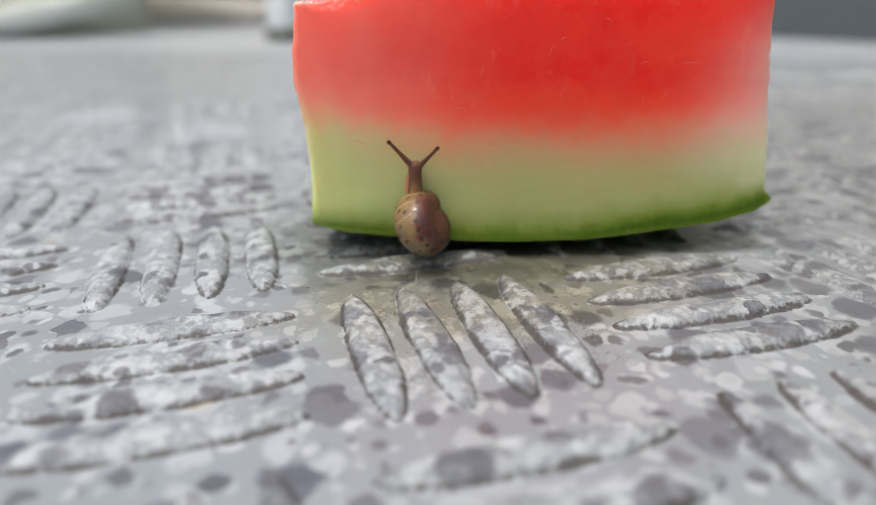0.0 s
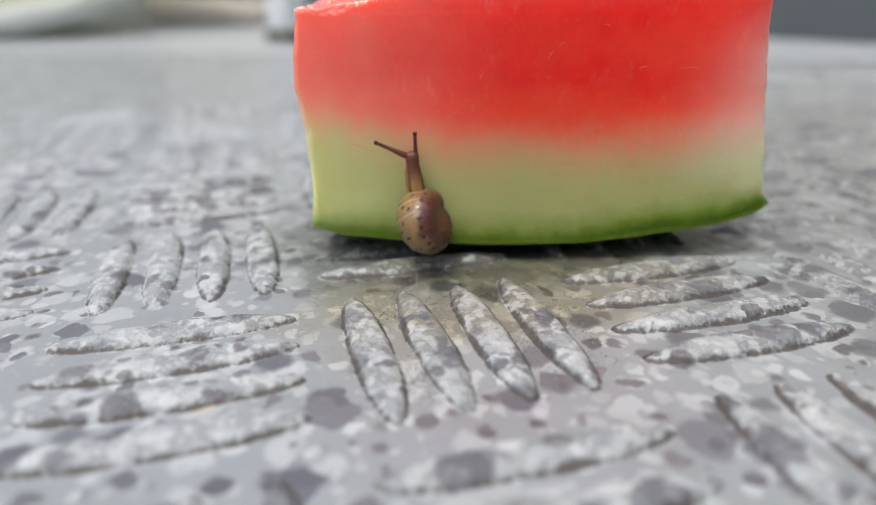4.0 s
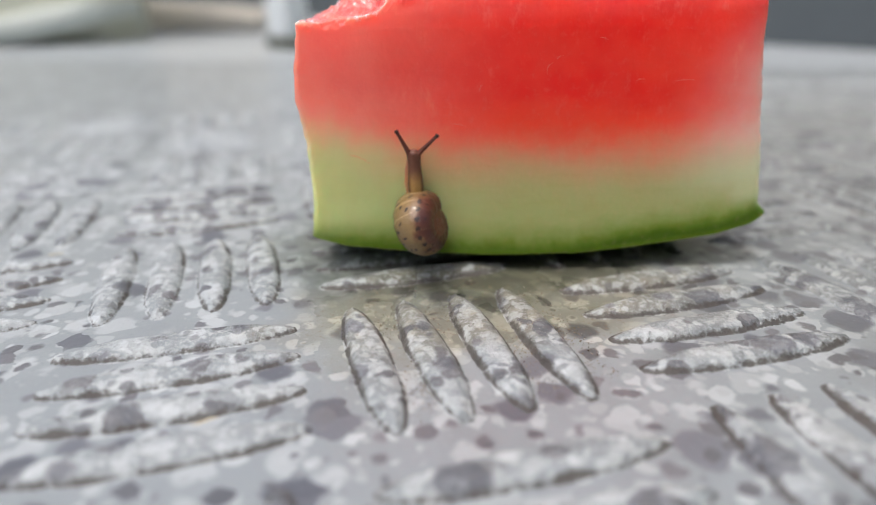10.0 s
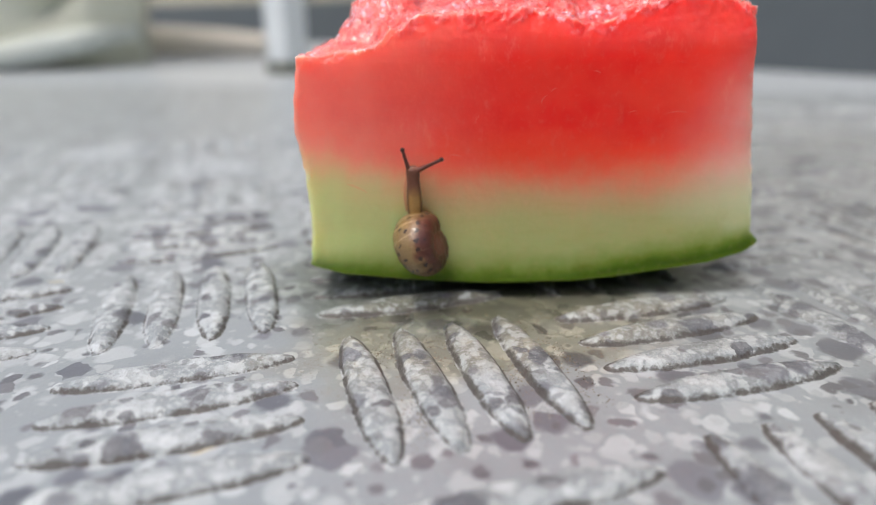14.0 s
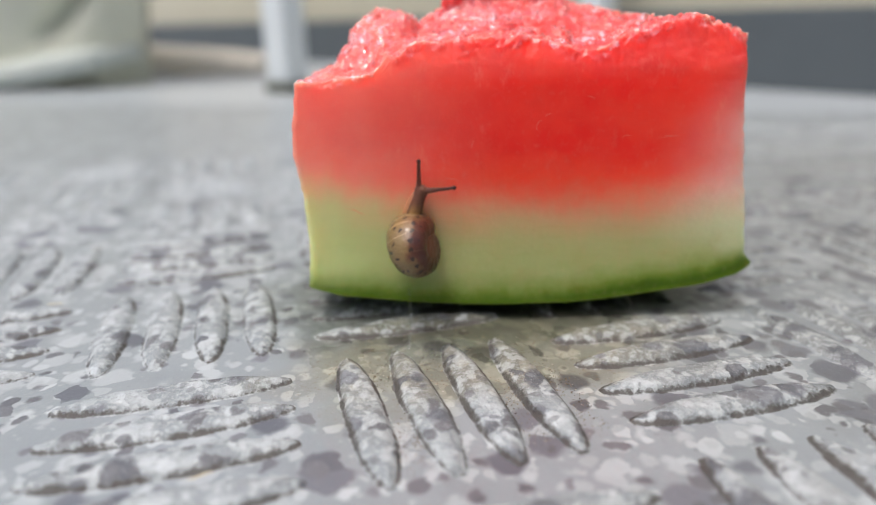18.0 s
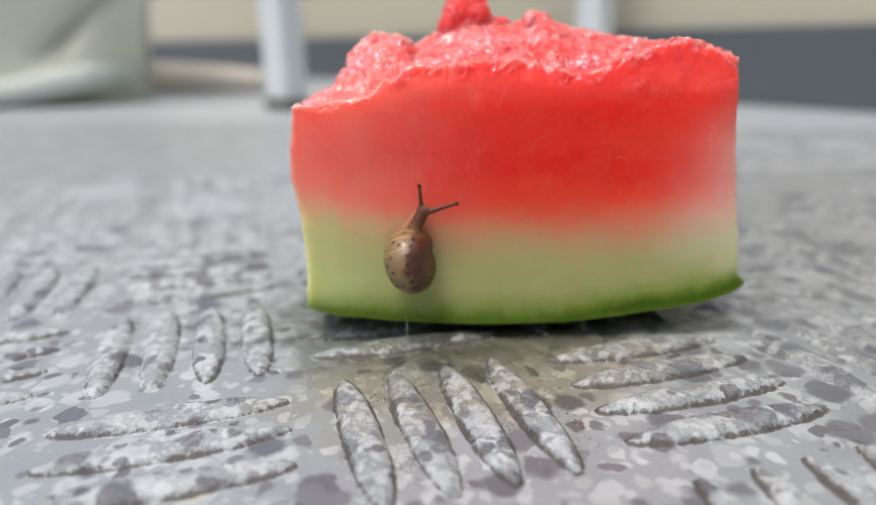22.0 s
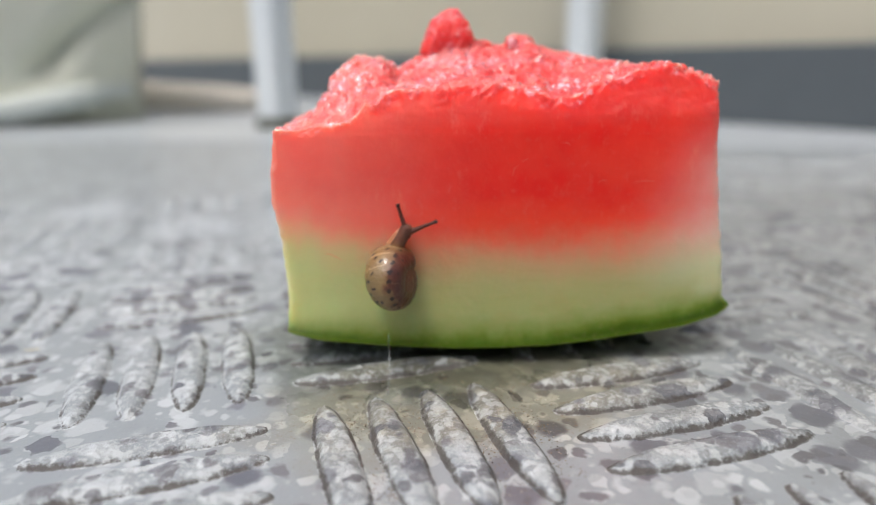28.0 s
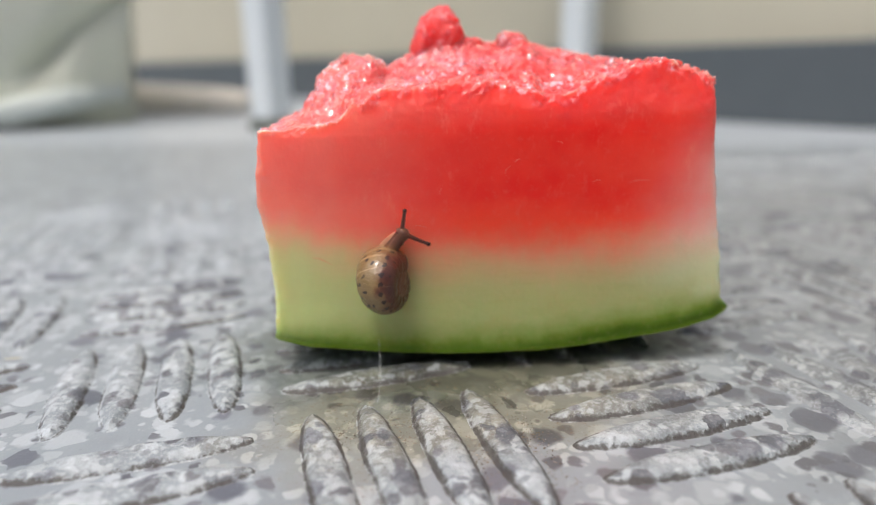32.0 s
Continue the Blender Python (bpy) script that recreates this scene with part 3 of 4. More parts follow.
def melon_top(a, d):
    front, back = curve_at(a, CREST) + 0.9 * noise.noise(Vector((a * 0.22, 8.0, 0.0))), curve_at(a, RIDGELINE)
    t = smooth01((d - 3) / (24.0 - 12.0 * smooth01((19.5 - a) / 4.0)))
    h = front + (back - front) * t
    return h - 10 * smooth01((d - 35) / 7.0)


def melon_point(u, v, w):
    """A point of the slice (mm on its own axes) from box parameters, with its depth above the skin and how torn it is."""
    a0, d = -0.8 + 81.5 * u, DEEP * v
    keel = melon_keel(u, d)
    top = melon_top(a0, d)
    z = keel + w * (top - keel)
    lo, hi = curve_at(z, LEFT), curve_at(z, RIGHT)
    hi += 0.36 * min(d, 10.0) * smooth01((z - 43) / 4)
    a = lo + (hi - lo) * u
    lip = 43.0 + 0.5 * noise.noise(Vector((a * 0.16, 3.0, 0.0)))
    y = d + (1 - v) * (max(0.0, z - lip) * 0.24 * smooth01((z - lip) / 9) + 0.07 * smooth01((z - lip) / 0.6))
    if d < 1.0:                                     # the knife's corners, worn round
        for near in (a - lo, hi - a):
            y += 0.45 * max(0.0, 1 - near / 0.9) ** 2 * (1 - d) * (1 + 0.8 * noise.noise(Vector((3.0, z * 0.5, a * 0.05))))
    torn = smooth01((z - 43.6) / 5.0)
    torn = max(torn, 0.85 * smooth01((z - top + 1.3 + 0.9 * noise.noise(Vector((a * 0.5, z * 0.3, 6.0)))) / 1.0))
    if w > 0.999:
        torn = max(torn, smooth01((d - 0.3) / 1.2))
    p = Vector((a, y, z))
    coarse = noise.noise_vector(p * 0.28)
    fine = noise.noise_vector(p * 0.95 + Vector((9, 4, 2)))
    grit = noise.noise_vector(p * 2.3 + Vector((1, 7, 5)))
    pulp = Vector((0.1, -0.45, 0.9)) * (0.75 - noise.voronoi(p * 0.80 + fine * 0.35)[0][0]) * (0.9 + 1.1 * noise.noise(p * 0.13 + Vector((3, 3, 3)))) if torn > 0 else fine * 0
    rough = smooth01((z - top + 2.3 + 1.3 * noise.noise(p * 0.35)) / 1.5) * (0.6 + 0.4 * smooth01((d - 0.5) / 4.0))
    p += torn * (coarse * 0.9 + fine * 0.45 + grit * 0.30 + pulp * 1.15) * rough
    p += torn * (1 - rough) * (coarse * 0.5 + fine * 0.14 + grit * 0.05 + pulp * 0.10)
    side = smooth01(abs(u - 0.5) * 40 - 19)
    p += (1 - torn) * (noise.noise_vector(p * 0.08) * 0.30 + noise.noise_vector(p * 0.6) * (0.025 + 0.16 * side))
    torn *= 0.10 + 0.90 * rough
    depth = z - keel
    return p, depth, torn, a


def ripe(depth, a, z):
    """Colour depth: the skin follows the keel, the flesh lies in level bands; the skin is thicker at one end."""
    level = z - 2.0 - 4.0 * smooth01((a - 48) / 36) + 1.2 * math.sin(a * 0.09 + 1.0) - 6.5 * (1 - smooth01((a + 2) / 32))
    thick = (1.6 + 0.9 * noise.noise(Vector((a * 0.16, 1, 4)))) * smooth01((a - 44) / 20) * (1 - smooth01((depth - 2.0) / 4.0))
    mixed = depth + (level - depth) * smooth01((depth - 2) / 10)
    return max(0.0, mixed - thick + max(0.0, z - 43.5) * 0.9)


def pallor_glow(a, z):
    """How far the flesh pales towards the two ends of the cut, with painted light added."""
    end = smooth01((a - 56 - (z - 25) * 0.35) / 28) ** 2 * smooth01((50 - z) / 14)
    # left end: own paleness plus the painted glow of light coming through
    start = (1 - smooth01((a + 1 + 5 * noise.noise(Vector((a * 0.12, 5, z * 0.09)))) / 58)) ** 2.2 * (1.0 - 0.22 * smooth01((z - 24) / 12))
    # painted bright strip along the right corner, where it turns to the light
    edge = 0.75 * smooth01((a - 75.5) / 5) * smooth01((z - 9) / 4) * smooth01((40 - z) / 12)
    return max(end * smooth01((z - 10) / 8), edge, start * smooth01((z - 4) / 6))


def melon_shell(rind, nw):
    """The closed body of the flesh, or of the rind that wraps its foot a hair's breadth proud of it."""
    bm = bmesh.new()
    deep, torn_layer, pale_layer = [bm.verts.layers.float.new(k) for k in ("depth", "torn", "pale")]
    nu, nv = (120, 60) if rind else (300, 150)
    seen = {}

    def height(u, v, k):
        a0, d = -0.8 + 81.5 * u, DEEP * v
        keel = melon_keel(u, d)
        tall = melon_top(a0, d) - keel
        lo, hi = (0.0, 0.9 / tall) if rind else (0.15 / tall, 1.0)
        return lo + (hi - lo) * k / nw

    def vert(i, j, k):
        if (i, j, k) not in seen:
            u, v = i / nu, j / nv
            p, depth, torn, a = melon_point(u, v, height(u, v, k))
            if rind:
                edge = 0.03 if k < nw else -0.06
                p += Vector((edge * 2 * (u - 0.5), edge * 2 * (v - 0.5), 0))
            made = bm.verts.new(p * MM)
            made[deep], made[torn_layer], made[pale_layer] = ripe(depth, a, p.z), torn, pallor_glow(a, p.z)
            seen[i, j, k] = made
        return seen[i, j, k]

    def sheet(n, m, at):
        for p in range(n):
            for q in range(m):
                bm.faces.new((at(p, q), at(p + 1, q), at(p + 1, q + 1), at(p, q + 1)))

    sheet(nu, nw, lambda p, q: vert(p, 0, q))
    sheet(nu, nw, lambda p, q: vert(nu - p, nv, q))
    sheet(nv, nw, lambda p, q: vert(nu, p, q))
    sheet(nv, nw, lambda p, q: vert(0, nv - p, q))
    sheet(nu, nv, lambda p, q: vert(p, q, nw))
    sheet(nu, nv, lambda p, q: vert(nu - p, q, 0))
    bm.normal_update()
    for e in bm.edges:                              # the knife's corners stay crisp
        if e.verts[0][torn_layer] < 0.05 and e.calc_face_angle(0) > 1.0:
            e.smooth = False
    return bm


def pulp_lump(a0, d0, z0, ra, rd, rz, wet, seed):
    """A lump of pulp left standing on the bitten top, wider at its foot."""
    bm = bmesh.new()
    deep, torn_layer, pale_layer = [bm.verts.layers.float.new(k) for k in ("depth", "torn", "pale")]
    bmesh.ops.create_icosphere(bm, subdivisions=6, radius=1.0)
    for v in bm.verts:
        c = v.co.normalized()
        c = Vector([math.copysign(abs(q) ** 0.80, q) for q in c])
        wide = 1 + 0.40 * max(0.0, 0.15 - c.z) ** 1.5
        p = Vector((a0 + c.x * ra * wide, d0 + c.y * rd * wide, z0 + c.z * rz))
        crumb = 0.6 - noise.voronoi(p * 0.8)[0][0]
        p += noise.noise_vector(p * 0.20 + Vector((seed, 0, 0))) * 0.11 * (ra + rz) + noise.noise_vector(p * 0.7) * 0.35 + noise.noise_vector(p * 2.1) * 0.12
        p += c * crumb * 0.35
        v.co = p * MM
        v[deep], v[torn_layer], v[pale_layer] = 61.0 + 6 * noise.noise(p * 0.3), wet * (0.75 + 0.5 * noise.noise(p * 0.5)), 0.0
    return bm


def build_melon():
    slice_ = empty("watermelon_slice", FACE)
    tagged(slice_, "cut red watermelon slice with green rind and bitten top on tile", "watermelon")
    part("flesh", melon_shell(False, 150), MELON, slice_, "red juicy flesh fading to pale green, torn wet top")
    for n, (a0, d0, z0, ra, rd, rz, wet) in enumerate(((32.3, 27.0, 59.3, 4.9, 4.4, 6.4, 0.70), (45.8, 26.0, 58.9, 1.5, 1.5, 1.6, 1.0), (39.8, 25.0, 58.0, 1.7, 1.6, 1.5, 1.0), (73.2, 6.5, 53.4, 2.4, 2.2, 1.4, 1.0))):
        part("pulp_lump", pulp_lump(a0, d0, z0, ra, rd, rz, wet, n * 5.3), MELON, slice_, "translucent lump of torn red pulp")
    part("rind", melon_shell(True, 8), RIND, slice_, "thin bright green rind")
    for a, z, length, tilt, bend in ((43.0, 36.2, 2.2, 65, 0.5), (44.6, 38.0, 1.3, 30, 0.2), (59.0, 34.0, 1.6, 12, 0.2), (67.0, 33.8, 3.6, 3, 0.2), (27.0, 26.5, 2.6, -8, 0.2), (9.0, 20.6, 4.0, -24, 0.3), (31.0, 33.0, 1.4, 70, 0.2), (52.0, 41.0, 1.5, -15, 0.2)):
        bm = bmesh.new()
        loops = []
        c, s = math.cos(radians(tilt)), math.sin(radians(tilt))
        for k in range(9):
            f = k / 8
            x, off = (f - 0.5) * length, bend * math.sin(math.pi * f)
            r = 0.05 * math.sin(math.pi * (0.08 + 0.84 * f))
            cx, cz = a + x * c - off * s, z + x * s + off * c
            loops.append([bm.verts.new(Vector((cx - s * r * math.cos(q), -0.20 + 0.6 * r * math.sin(q), cz + c * r * math.cos(q))) * MM) for q in (0, 1.05, 2.09, 3.14, 4.19, 5.24)])
        for p, q in zip(loops, loops[1:]):
            for k in range(6):
                bm.faces.new((p[k], p[(k + 1) % 6], q[(k + 1) % 6], q[k]))
        part("fibre", bm, FIBRE, slice_)


# ---- the snail ----
def on_face(x, z, turn):
    """A pose on the cut face, mm; turn: degrees clockwise as seen from in front of it."""
    return FACE @ pose(x * MM, -4.0 * MM, z * MM, 0, turn, 0)


def in_shell(x, y, z, turn):
    return pose(x * MM, y * MM, z * MM, 0, turn, 0)


def build_shell(parent):
    bm = bmesh.new()
    along_l, around_l = bm.verts.layers.float.new("along"), bm.verts.layers.float.new("around")
    turns, per, sides = 4.0, 44, 30
    k = math.log(1.85)
    unit, big, tube, drop = 8.6, 0.40, 0.45, 0.27
    loops = []
    for i in range(int(turns * per) + 1):
        th = -i / per                               # turns before the mouth
        g = math.exp(k * th)
        phi = 2 * math.pi * th + radians(40)
        out = Vector((0, math.sin(phi), math.cos(phi)))
        centre = out * big * g + Vector((1, 0, 0)) * (0.30 - drop * 2.05 * g)
        loop = []
        for j in range(sides):
            psi = 2 * math.pi * j / sides
            lens = tube * g * (1 + 0.015 * math.sin(i * 1.7))
            p = centre + out * lens * math.cos(psi) + Vector((1, 0, 0)) * lens * 1.18 * math.sin(psi)
            v = bm.verts.new(p * unit * MM)
            v[along_l] = -th
            v[around_l] = (psi if psi <= math.pi else psi - 2 * math.pi) / (2 * math.pi)
            loop.append(v)
        loops.append(loop)
    for p, q in zip(loops, loops[1:]):
        for j in range(sides):
            bm.faces.new((p[j], q[j], q[(j + 1) % sides], p[(j + 1) % sides]))
    bm.faces.new(loops[0]), bm.faces.new(loops[-1][::-1])
    bmesh.ops.recalc_face_normals(bm, faces=bm.faces)
    ob = part("shell", bm, SHELL, parent, "glossy tan spiral shell with dark dots, reddish spire")
    ob.matrix_local = pose(1.35 * MM, 0, -1.15 * MM, 0, -8, 0) @ pose(0, 0, 0, 0, 0, -27)
    return ob


def build_snail():
    snail = empty("snail", on_face(20, 7, 0))
    tagged(snail, "small brown snail with spotted tan shell climbing a watermelon slice", "snail")
    build_shell(snail)
    # the sole under the shell, flat on the fruit
    bm = lathe([(-5.2, 0.3, 0, 0), (-4.6, 0.9, 0, 0), (-3, 1.5, 0, 0), (0, 1.8, 0, 0), (3, 1.6, 0, 0), (4.6, 1.1, 0, 0), (5.4, 0.4, 0, 0)], 20)
    for v in bm.verts:
        v.co = Vector((v.co.x - 0.3, 3.2 + v.co.y * 0.42, v.co.z)) * MM
    part("foot", bm, TAIL, snail)
    bm = lathe([(-0.3, 0.25, 0, 0), (0, 0.55, 0, 0), (0.6, 0.72, 0, 0), (2, 0.8, 0, 0), (4.5, 0.9, 0, 0), (6, 0.5, 0, 0)], 14)
    for v in bm.verts:
        v.co = Vector((v.co.x, v.co.y * 0.7, v.co.z)) * MM
    tail = part("tail", bm, TAIL, snail, "pale yellow tail tip")
    # neck and head: the crown is the origin, the neck runs down into the shell
    bm = lathe([(-10.5, 0.6, 0, 0), (-9, 1.32, 0, 0), (-6.5, 1.46, 0, 0), (-4.2, 1.28, 0, 0), (-2.4, 1.14, 0, 0), (-1.3, 1.22, 0, 0), (-0.6, 1.30, 0, -0.05), (-0.1, 1.08, 0, -0.1), (0.25, 0.55, 0, -0.1), (0.35, 0.1, 0, -0.1)], 22)
    for v in bm.verts:
        v.co = Vector((v.co.x, v.co.y * 0.85, v.co.z)) * MM
    neck = part("neck", bm, NECK, snail, "slender olive neck with dark brown head")
    bm = lathe([(-9.5, 0.6, 0, 0), (-8.2, 1.45, 0, 0), (-6.0, 1.70, 0, 0), (-3.6, 1.45, 0, 0), (-1.8, 0.95, 0, 0), (-1.2, 0.3, 0, 0)], 20)
    for v in bm.verts:
        v.co = Vector((v.co.x - 0.35, 1.25 + v.co.y * 0.32, v.co.z)) * MM
    part("foot_margin", bm, FRINGE, neck, "pale translucent margin of the foot")
    stalks = []
    for n in range(2):
        bm = lathe([(-6.3, 0.50, 0, 0), (-5.6, 0.60, 0, 0), (-4.6, 0.54, 0, 0), (-3.4, 0.41, 0, 0), (-1.6, 0.32, 0, 0), (-0.5, 0.30, 0, 0), (0.0, 0.33, 0, 0), (0.2, 0.12, 0, 0)], 12)
        for v in bm.verts:
            v.co *= MM
        stalk = part("eye_stalk", bm, STALK, snail)
        bm = bmesh.new()
        bmesh.ops.create_uvsphere(bm, u_segments=14, v_segments=9, radius=0.40 * MM)
        for v in bm.verts:
            v.co.z *= 0.9
        part("eye", bm, EYE, stalk, "dark rounded eye tip")
        stalks.append(stalk)
    return snail, neck, stalks[0], stalks[1], tail


# ---- slime and drops ----
def build_slime():
    top = FACE @ Vector((0.0187, -0.0004, 0.0050))
    foot = Vector((-0.0022, 0.0181, 0.0))
    bm = bmesh.new()
    loops = []
    for k in range(13):
        f = k / 12
        p = foot.lerp(top, f) + Vector((0.0003 * math.sin(f * 3.1), 0, -0.0006 * math.sin(math.pi * f)))
        r = 0.000055 + 0.00008 * (1 - f) ** 6
        loops.append([bm.verts.new(p + Vector((r * math.cos(q), r * math.sin(q), 0))) for q in (0, 1.05, 2.09, 3.14, 4.19, 5.24)])
    for a, b in zip(loops, loops[1:]):
        for k in range(6):
            bm.faces.new((a[k], a[(k + 1) % 6], b[(k + 1) % 6], b[k]))
    strand = empty("slime_strand", Matrix.Translation(foot))
    tagged(strand, "thin clear slime strand between melon rind and tile", "slime")
    for v in bm.verts:
        v.co -= foot
    part("thread", bm, THREAD, strand).visible_shadow = False


def dome(rx, ry, h, seed, rings=6, sides=26):
    """A low drop or puddle with an uneven rim."""
    bm = bmesh.new()
    rim = [1 + 0.22 * noise.noise(Vector((math.cos(2 * math.pi * k / sides) * 1.1, math.sin(2 * math.pi * k / sides) * 1.1, seed))) for k in range(sides)]
    loops = []
    for i in range(rings):
        f = 1 - i / rings
        z = h * (1 - f ** 2) ** 0.6 - (0.00004 if i == 0 else 0)
        loops.append([bm.verts.new((rx * f * rim[k] * math.cos(2 * math.pi * k / sides), ry * f * rim[k] * math.sin(2 * math.pi * k / sides), z)) for k in range(sides)])
    tip = bm.verts.new((0, 0, h))
    for a, b in zip(loops, loops[1:]):
        for k in range(sides):
            bm.faces.new((a[k], a[(k + 1) % sides], b[(k + 1) % sides], b[k]))
    for k in range(sides):
        bm.faces.new((loops[-1][k], loops[-1][(k + 1) % sides], tip))
    return bm


def build_wet():
    puddle = tagged(mesh_object("slime_puddle", dome(0.0085, 0.0042, 0.00022, 3.0), SLIME), "thin clear slime puddle drying on the tile", "puddle")
    puddle.location = (0.0018, 0.0175, 0.0)
    puddle.visible_shadow = False
    for n, (x, y, z, r) in enumerate(((0.0314, -0.0073, 0.0010, 0.0006), (0.0273, -0.0152, 0, 0.0005), (0.0275, -0.0087, 0.0002, 0.0004), (0.0452, 0.0030, 0.0009, 0.0004), (0.0412, 0.0038, 0.0009, 0.0003))):
        drop = tagged(mesh_object("juice_drop", dome(r, r * 0.85, r * 0.7, n * 2.7, 5, 16), WATER), "tiny clear juice drop glinting on the tile", "drop", "drops on the tile")
        drop.location = (x, y, z)
        drop.visible_shadow = False


def build_grit():
    """Sand and dirt lodged between the ridges where the juice has run."""
    rng = random.Random(11)
    bm = bmesh.new()
    spots = [(rng.choice(((0, 0), (0, 0), (1, 0), (0, 1))), rng.choice((-1, 0, 1, 2)), rng.uniform(-0.012, 0.015)) for _ in range(30)]
    for n in range(2400):
        cell, lane, mid = rng.choice(spots)
        gap = lane * GAP + rng.choice((-1, 1)) * rng.gauss(0.0011, 0.0006)
        run = mid + rng.gauss(0, 0.0022)
        x, y = (gap, run) if cell[0] + cell[1] == 0 else (run, gap - 0.5 * GAP)
        x, y = x + cell[0] * PITCH, y + cell[1] * PITCH
        r = rng.uniform(0.00004, 0.00010) if n % 14 else rng.uniform(0.00010, 0.00018)
        made = bmesh.ops.create_icosphere(bm, subdivisions=1, radius=r)["verts"] if n == 0 else None
        if n == 0:
            shape = [v.co / r for v in made]
            links = [[v.index for v in f.verts] for f in (bm.verts.index_update(), bm.faces)[1]]
            bmesh.ops.delete(bm, geom=list(bm.verts), context='VERTS')
        sx, sy = rng.uniform(0.7, 1.4), rng.uniform(0.7, 1.4)
        made = [bm.verts.new((x + c.x * r * sx, y + c.y * r * sy, r * 0.4 + c.z * r * 0.6)) for c in shape]
        for f in links:
            bm.faces.new([made[q] for q in f])
    ob = tagged(mesh_object("sand_grains", bm, SAND, False), "brown sand and dirt between the tile ridges", "sand", kind="stuff")
    return ob


# ---- what stands behind ----
def build_chair_legs():
    # two chair legs in view; the rail joining them is added, out of view
    stand = empty("white_chair_legs", pose(0.010, 0.522, 0))
    tagged(stand, "white square plastic chair legs on the tiles, joined by an added unseen rail", "bench")
    for x, y, turn in ((0, 0, 40), (0.292, -0.008, 30)):
        bm = bmesh.new()
        box(bm, -0.0138, 0.0138, -0.0138, 0.0138, 0.010, 0.42, 0.004, 3)
        for v in bm.verts:
            f = v.co.z / 0.42
            v.co.x, v.co.y = v.co.x * (0.96 + 0.1 * f), v.co.y * (0.96 + 0.1 * f)
        leg = part("leg", bm, WHITE, stand, "white square plastic leg", False)
        leg.matrix_local = pose(x, y, 0, 0, 0, turn)
        bm = bmesh.new()
        box(bm, -0.0148, 0.0148, -0.0148, 0.0148, 0, 0.0100, 0.003, 2)
        part("rubber_foot", bm, RUBBER, leg, "dark grey rubber foot", False)
    bm = bmesh.new()
    box(bm, -0.03, 0.33, -0.035, 0.025, 0.42, 0.45, 0.006, 3)
    part("top_rail", bm, WHITE, stand, "", False)


def build_sack():
    """A canvas cover standing on the floor, its foot rolled into a hem."""
    bm = bmesh.new()
    nx, nz = 70, 46
    grid = []
    for i in range(nx + 1):
        col = []
        for j in range(nz + 1):
            s, z = i / nx, 0.34 * (j / nz) ** 1.4
            x = -0.62 + 0.60 * s
            corner = smooth01((s - 0.90) / 0.10)
            seam = 0.012 + 0.020 * smooth01((x + 0.17) / 0.15)
            y = -0.006 + 0.022 * smooth01((seam - z) / 0.008) + 0.045 * corner ** 2 - 0.02 * smooth01(z / 0.25)
            fold = noise.noise(Vector((x * 9, z * 5, 2))) * 0.010 + noise.noise(Vector((x * 30, z * 14, 5))) * 0.002
            y += fold * smooth01((z - 0.03) / 0.05)
            crease = abs(x + 0.080 - (z - 0.07) * 0.95) * 0.72
            y += 0.026 * math.exp(-(crease / 0.009) ** 2) * smooth01((z - 0.035) / 0.03)
            x += 0.014 * corner * smooth01((z - 0.03) / 0.12)
            col.append(bm.verts.new((x, y, max(z, 0.0))))
        grid.append(col)
    for i in range(nx):
        for j in range(nz):
            bm.faces.new((grid[i][j], grid[i + 1][j], grid[i + 1][j + 1], grid[i][j + 1]))
    back = [[bm.verts.new((v.co.x * 0.6 - 0.248, 0.30, v.co.z)) for v in (col[0], col[-1])] for col in grid]
    for i in range(nx):
        bm.faces.new((back[i + 1][0], back[i][0], back[i][1], back[i + 1][1]))
        bm.faces.new((grid[i][nz], grid[i + 1][nz], back[i + 1][1], back[i][1]))
        bm.faces.new((grid[i + 1][0], grid[i][0], back[i][0], back[i + 1][0]))
    bm.faces.new([*grid[nx], back[nx][1], back[nx][0]])
    bm.faces.new([*grid[0][::-1], back[0][0], back[0][1]])
    sack = empty("canvas_sack", pose(-0.100, 0.635, 0))
    tagged(sack, "grey-green canvas sack with rolled hem standing on the tiles", "sack")
    part("cover", bm, CLOTH, sack, "slack canvas cover with a diagonal crease")
    bm = bmesh.new()
    loops = []
    for k in range(41):
        f = k / 40
        bend = smooth01((f - 0.90) / 0.10)
        x, y = -0.62 + 0.60 * f - 0.004 * bend, -0.014 + 0.045 * bend ** 2
        thick = 0.0115 * (1 + 0.10 * noise.noise(Vector((x * 14, 2, 7)))) * (1 - 0.25 * bend)
        loops.append([bm.verts.new((x, y + thick * 0.8 * math.cos(q * math.pi / 6), 0.0125 + 0.020 * smooth01((x + 0.17) / 0.15) + thick * math.sin(q * math.pi / 6))) for q in range(12)])
    for a, b in zip(loops, loops[1:]):
        for k in range(12):
            bm.faces.new((a[k], b[k], b[(k + 1) % 12], a[(k + 1) % 12]))
    bm.faces.new(loops[0]), bm.faces.new(loops[-1][::-1])
    bmesh.ops.recalc_face_normals(bm, faces=bm.faces)
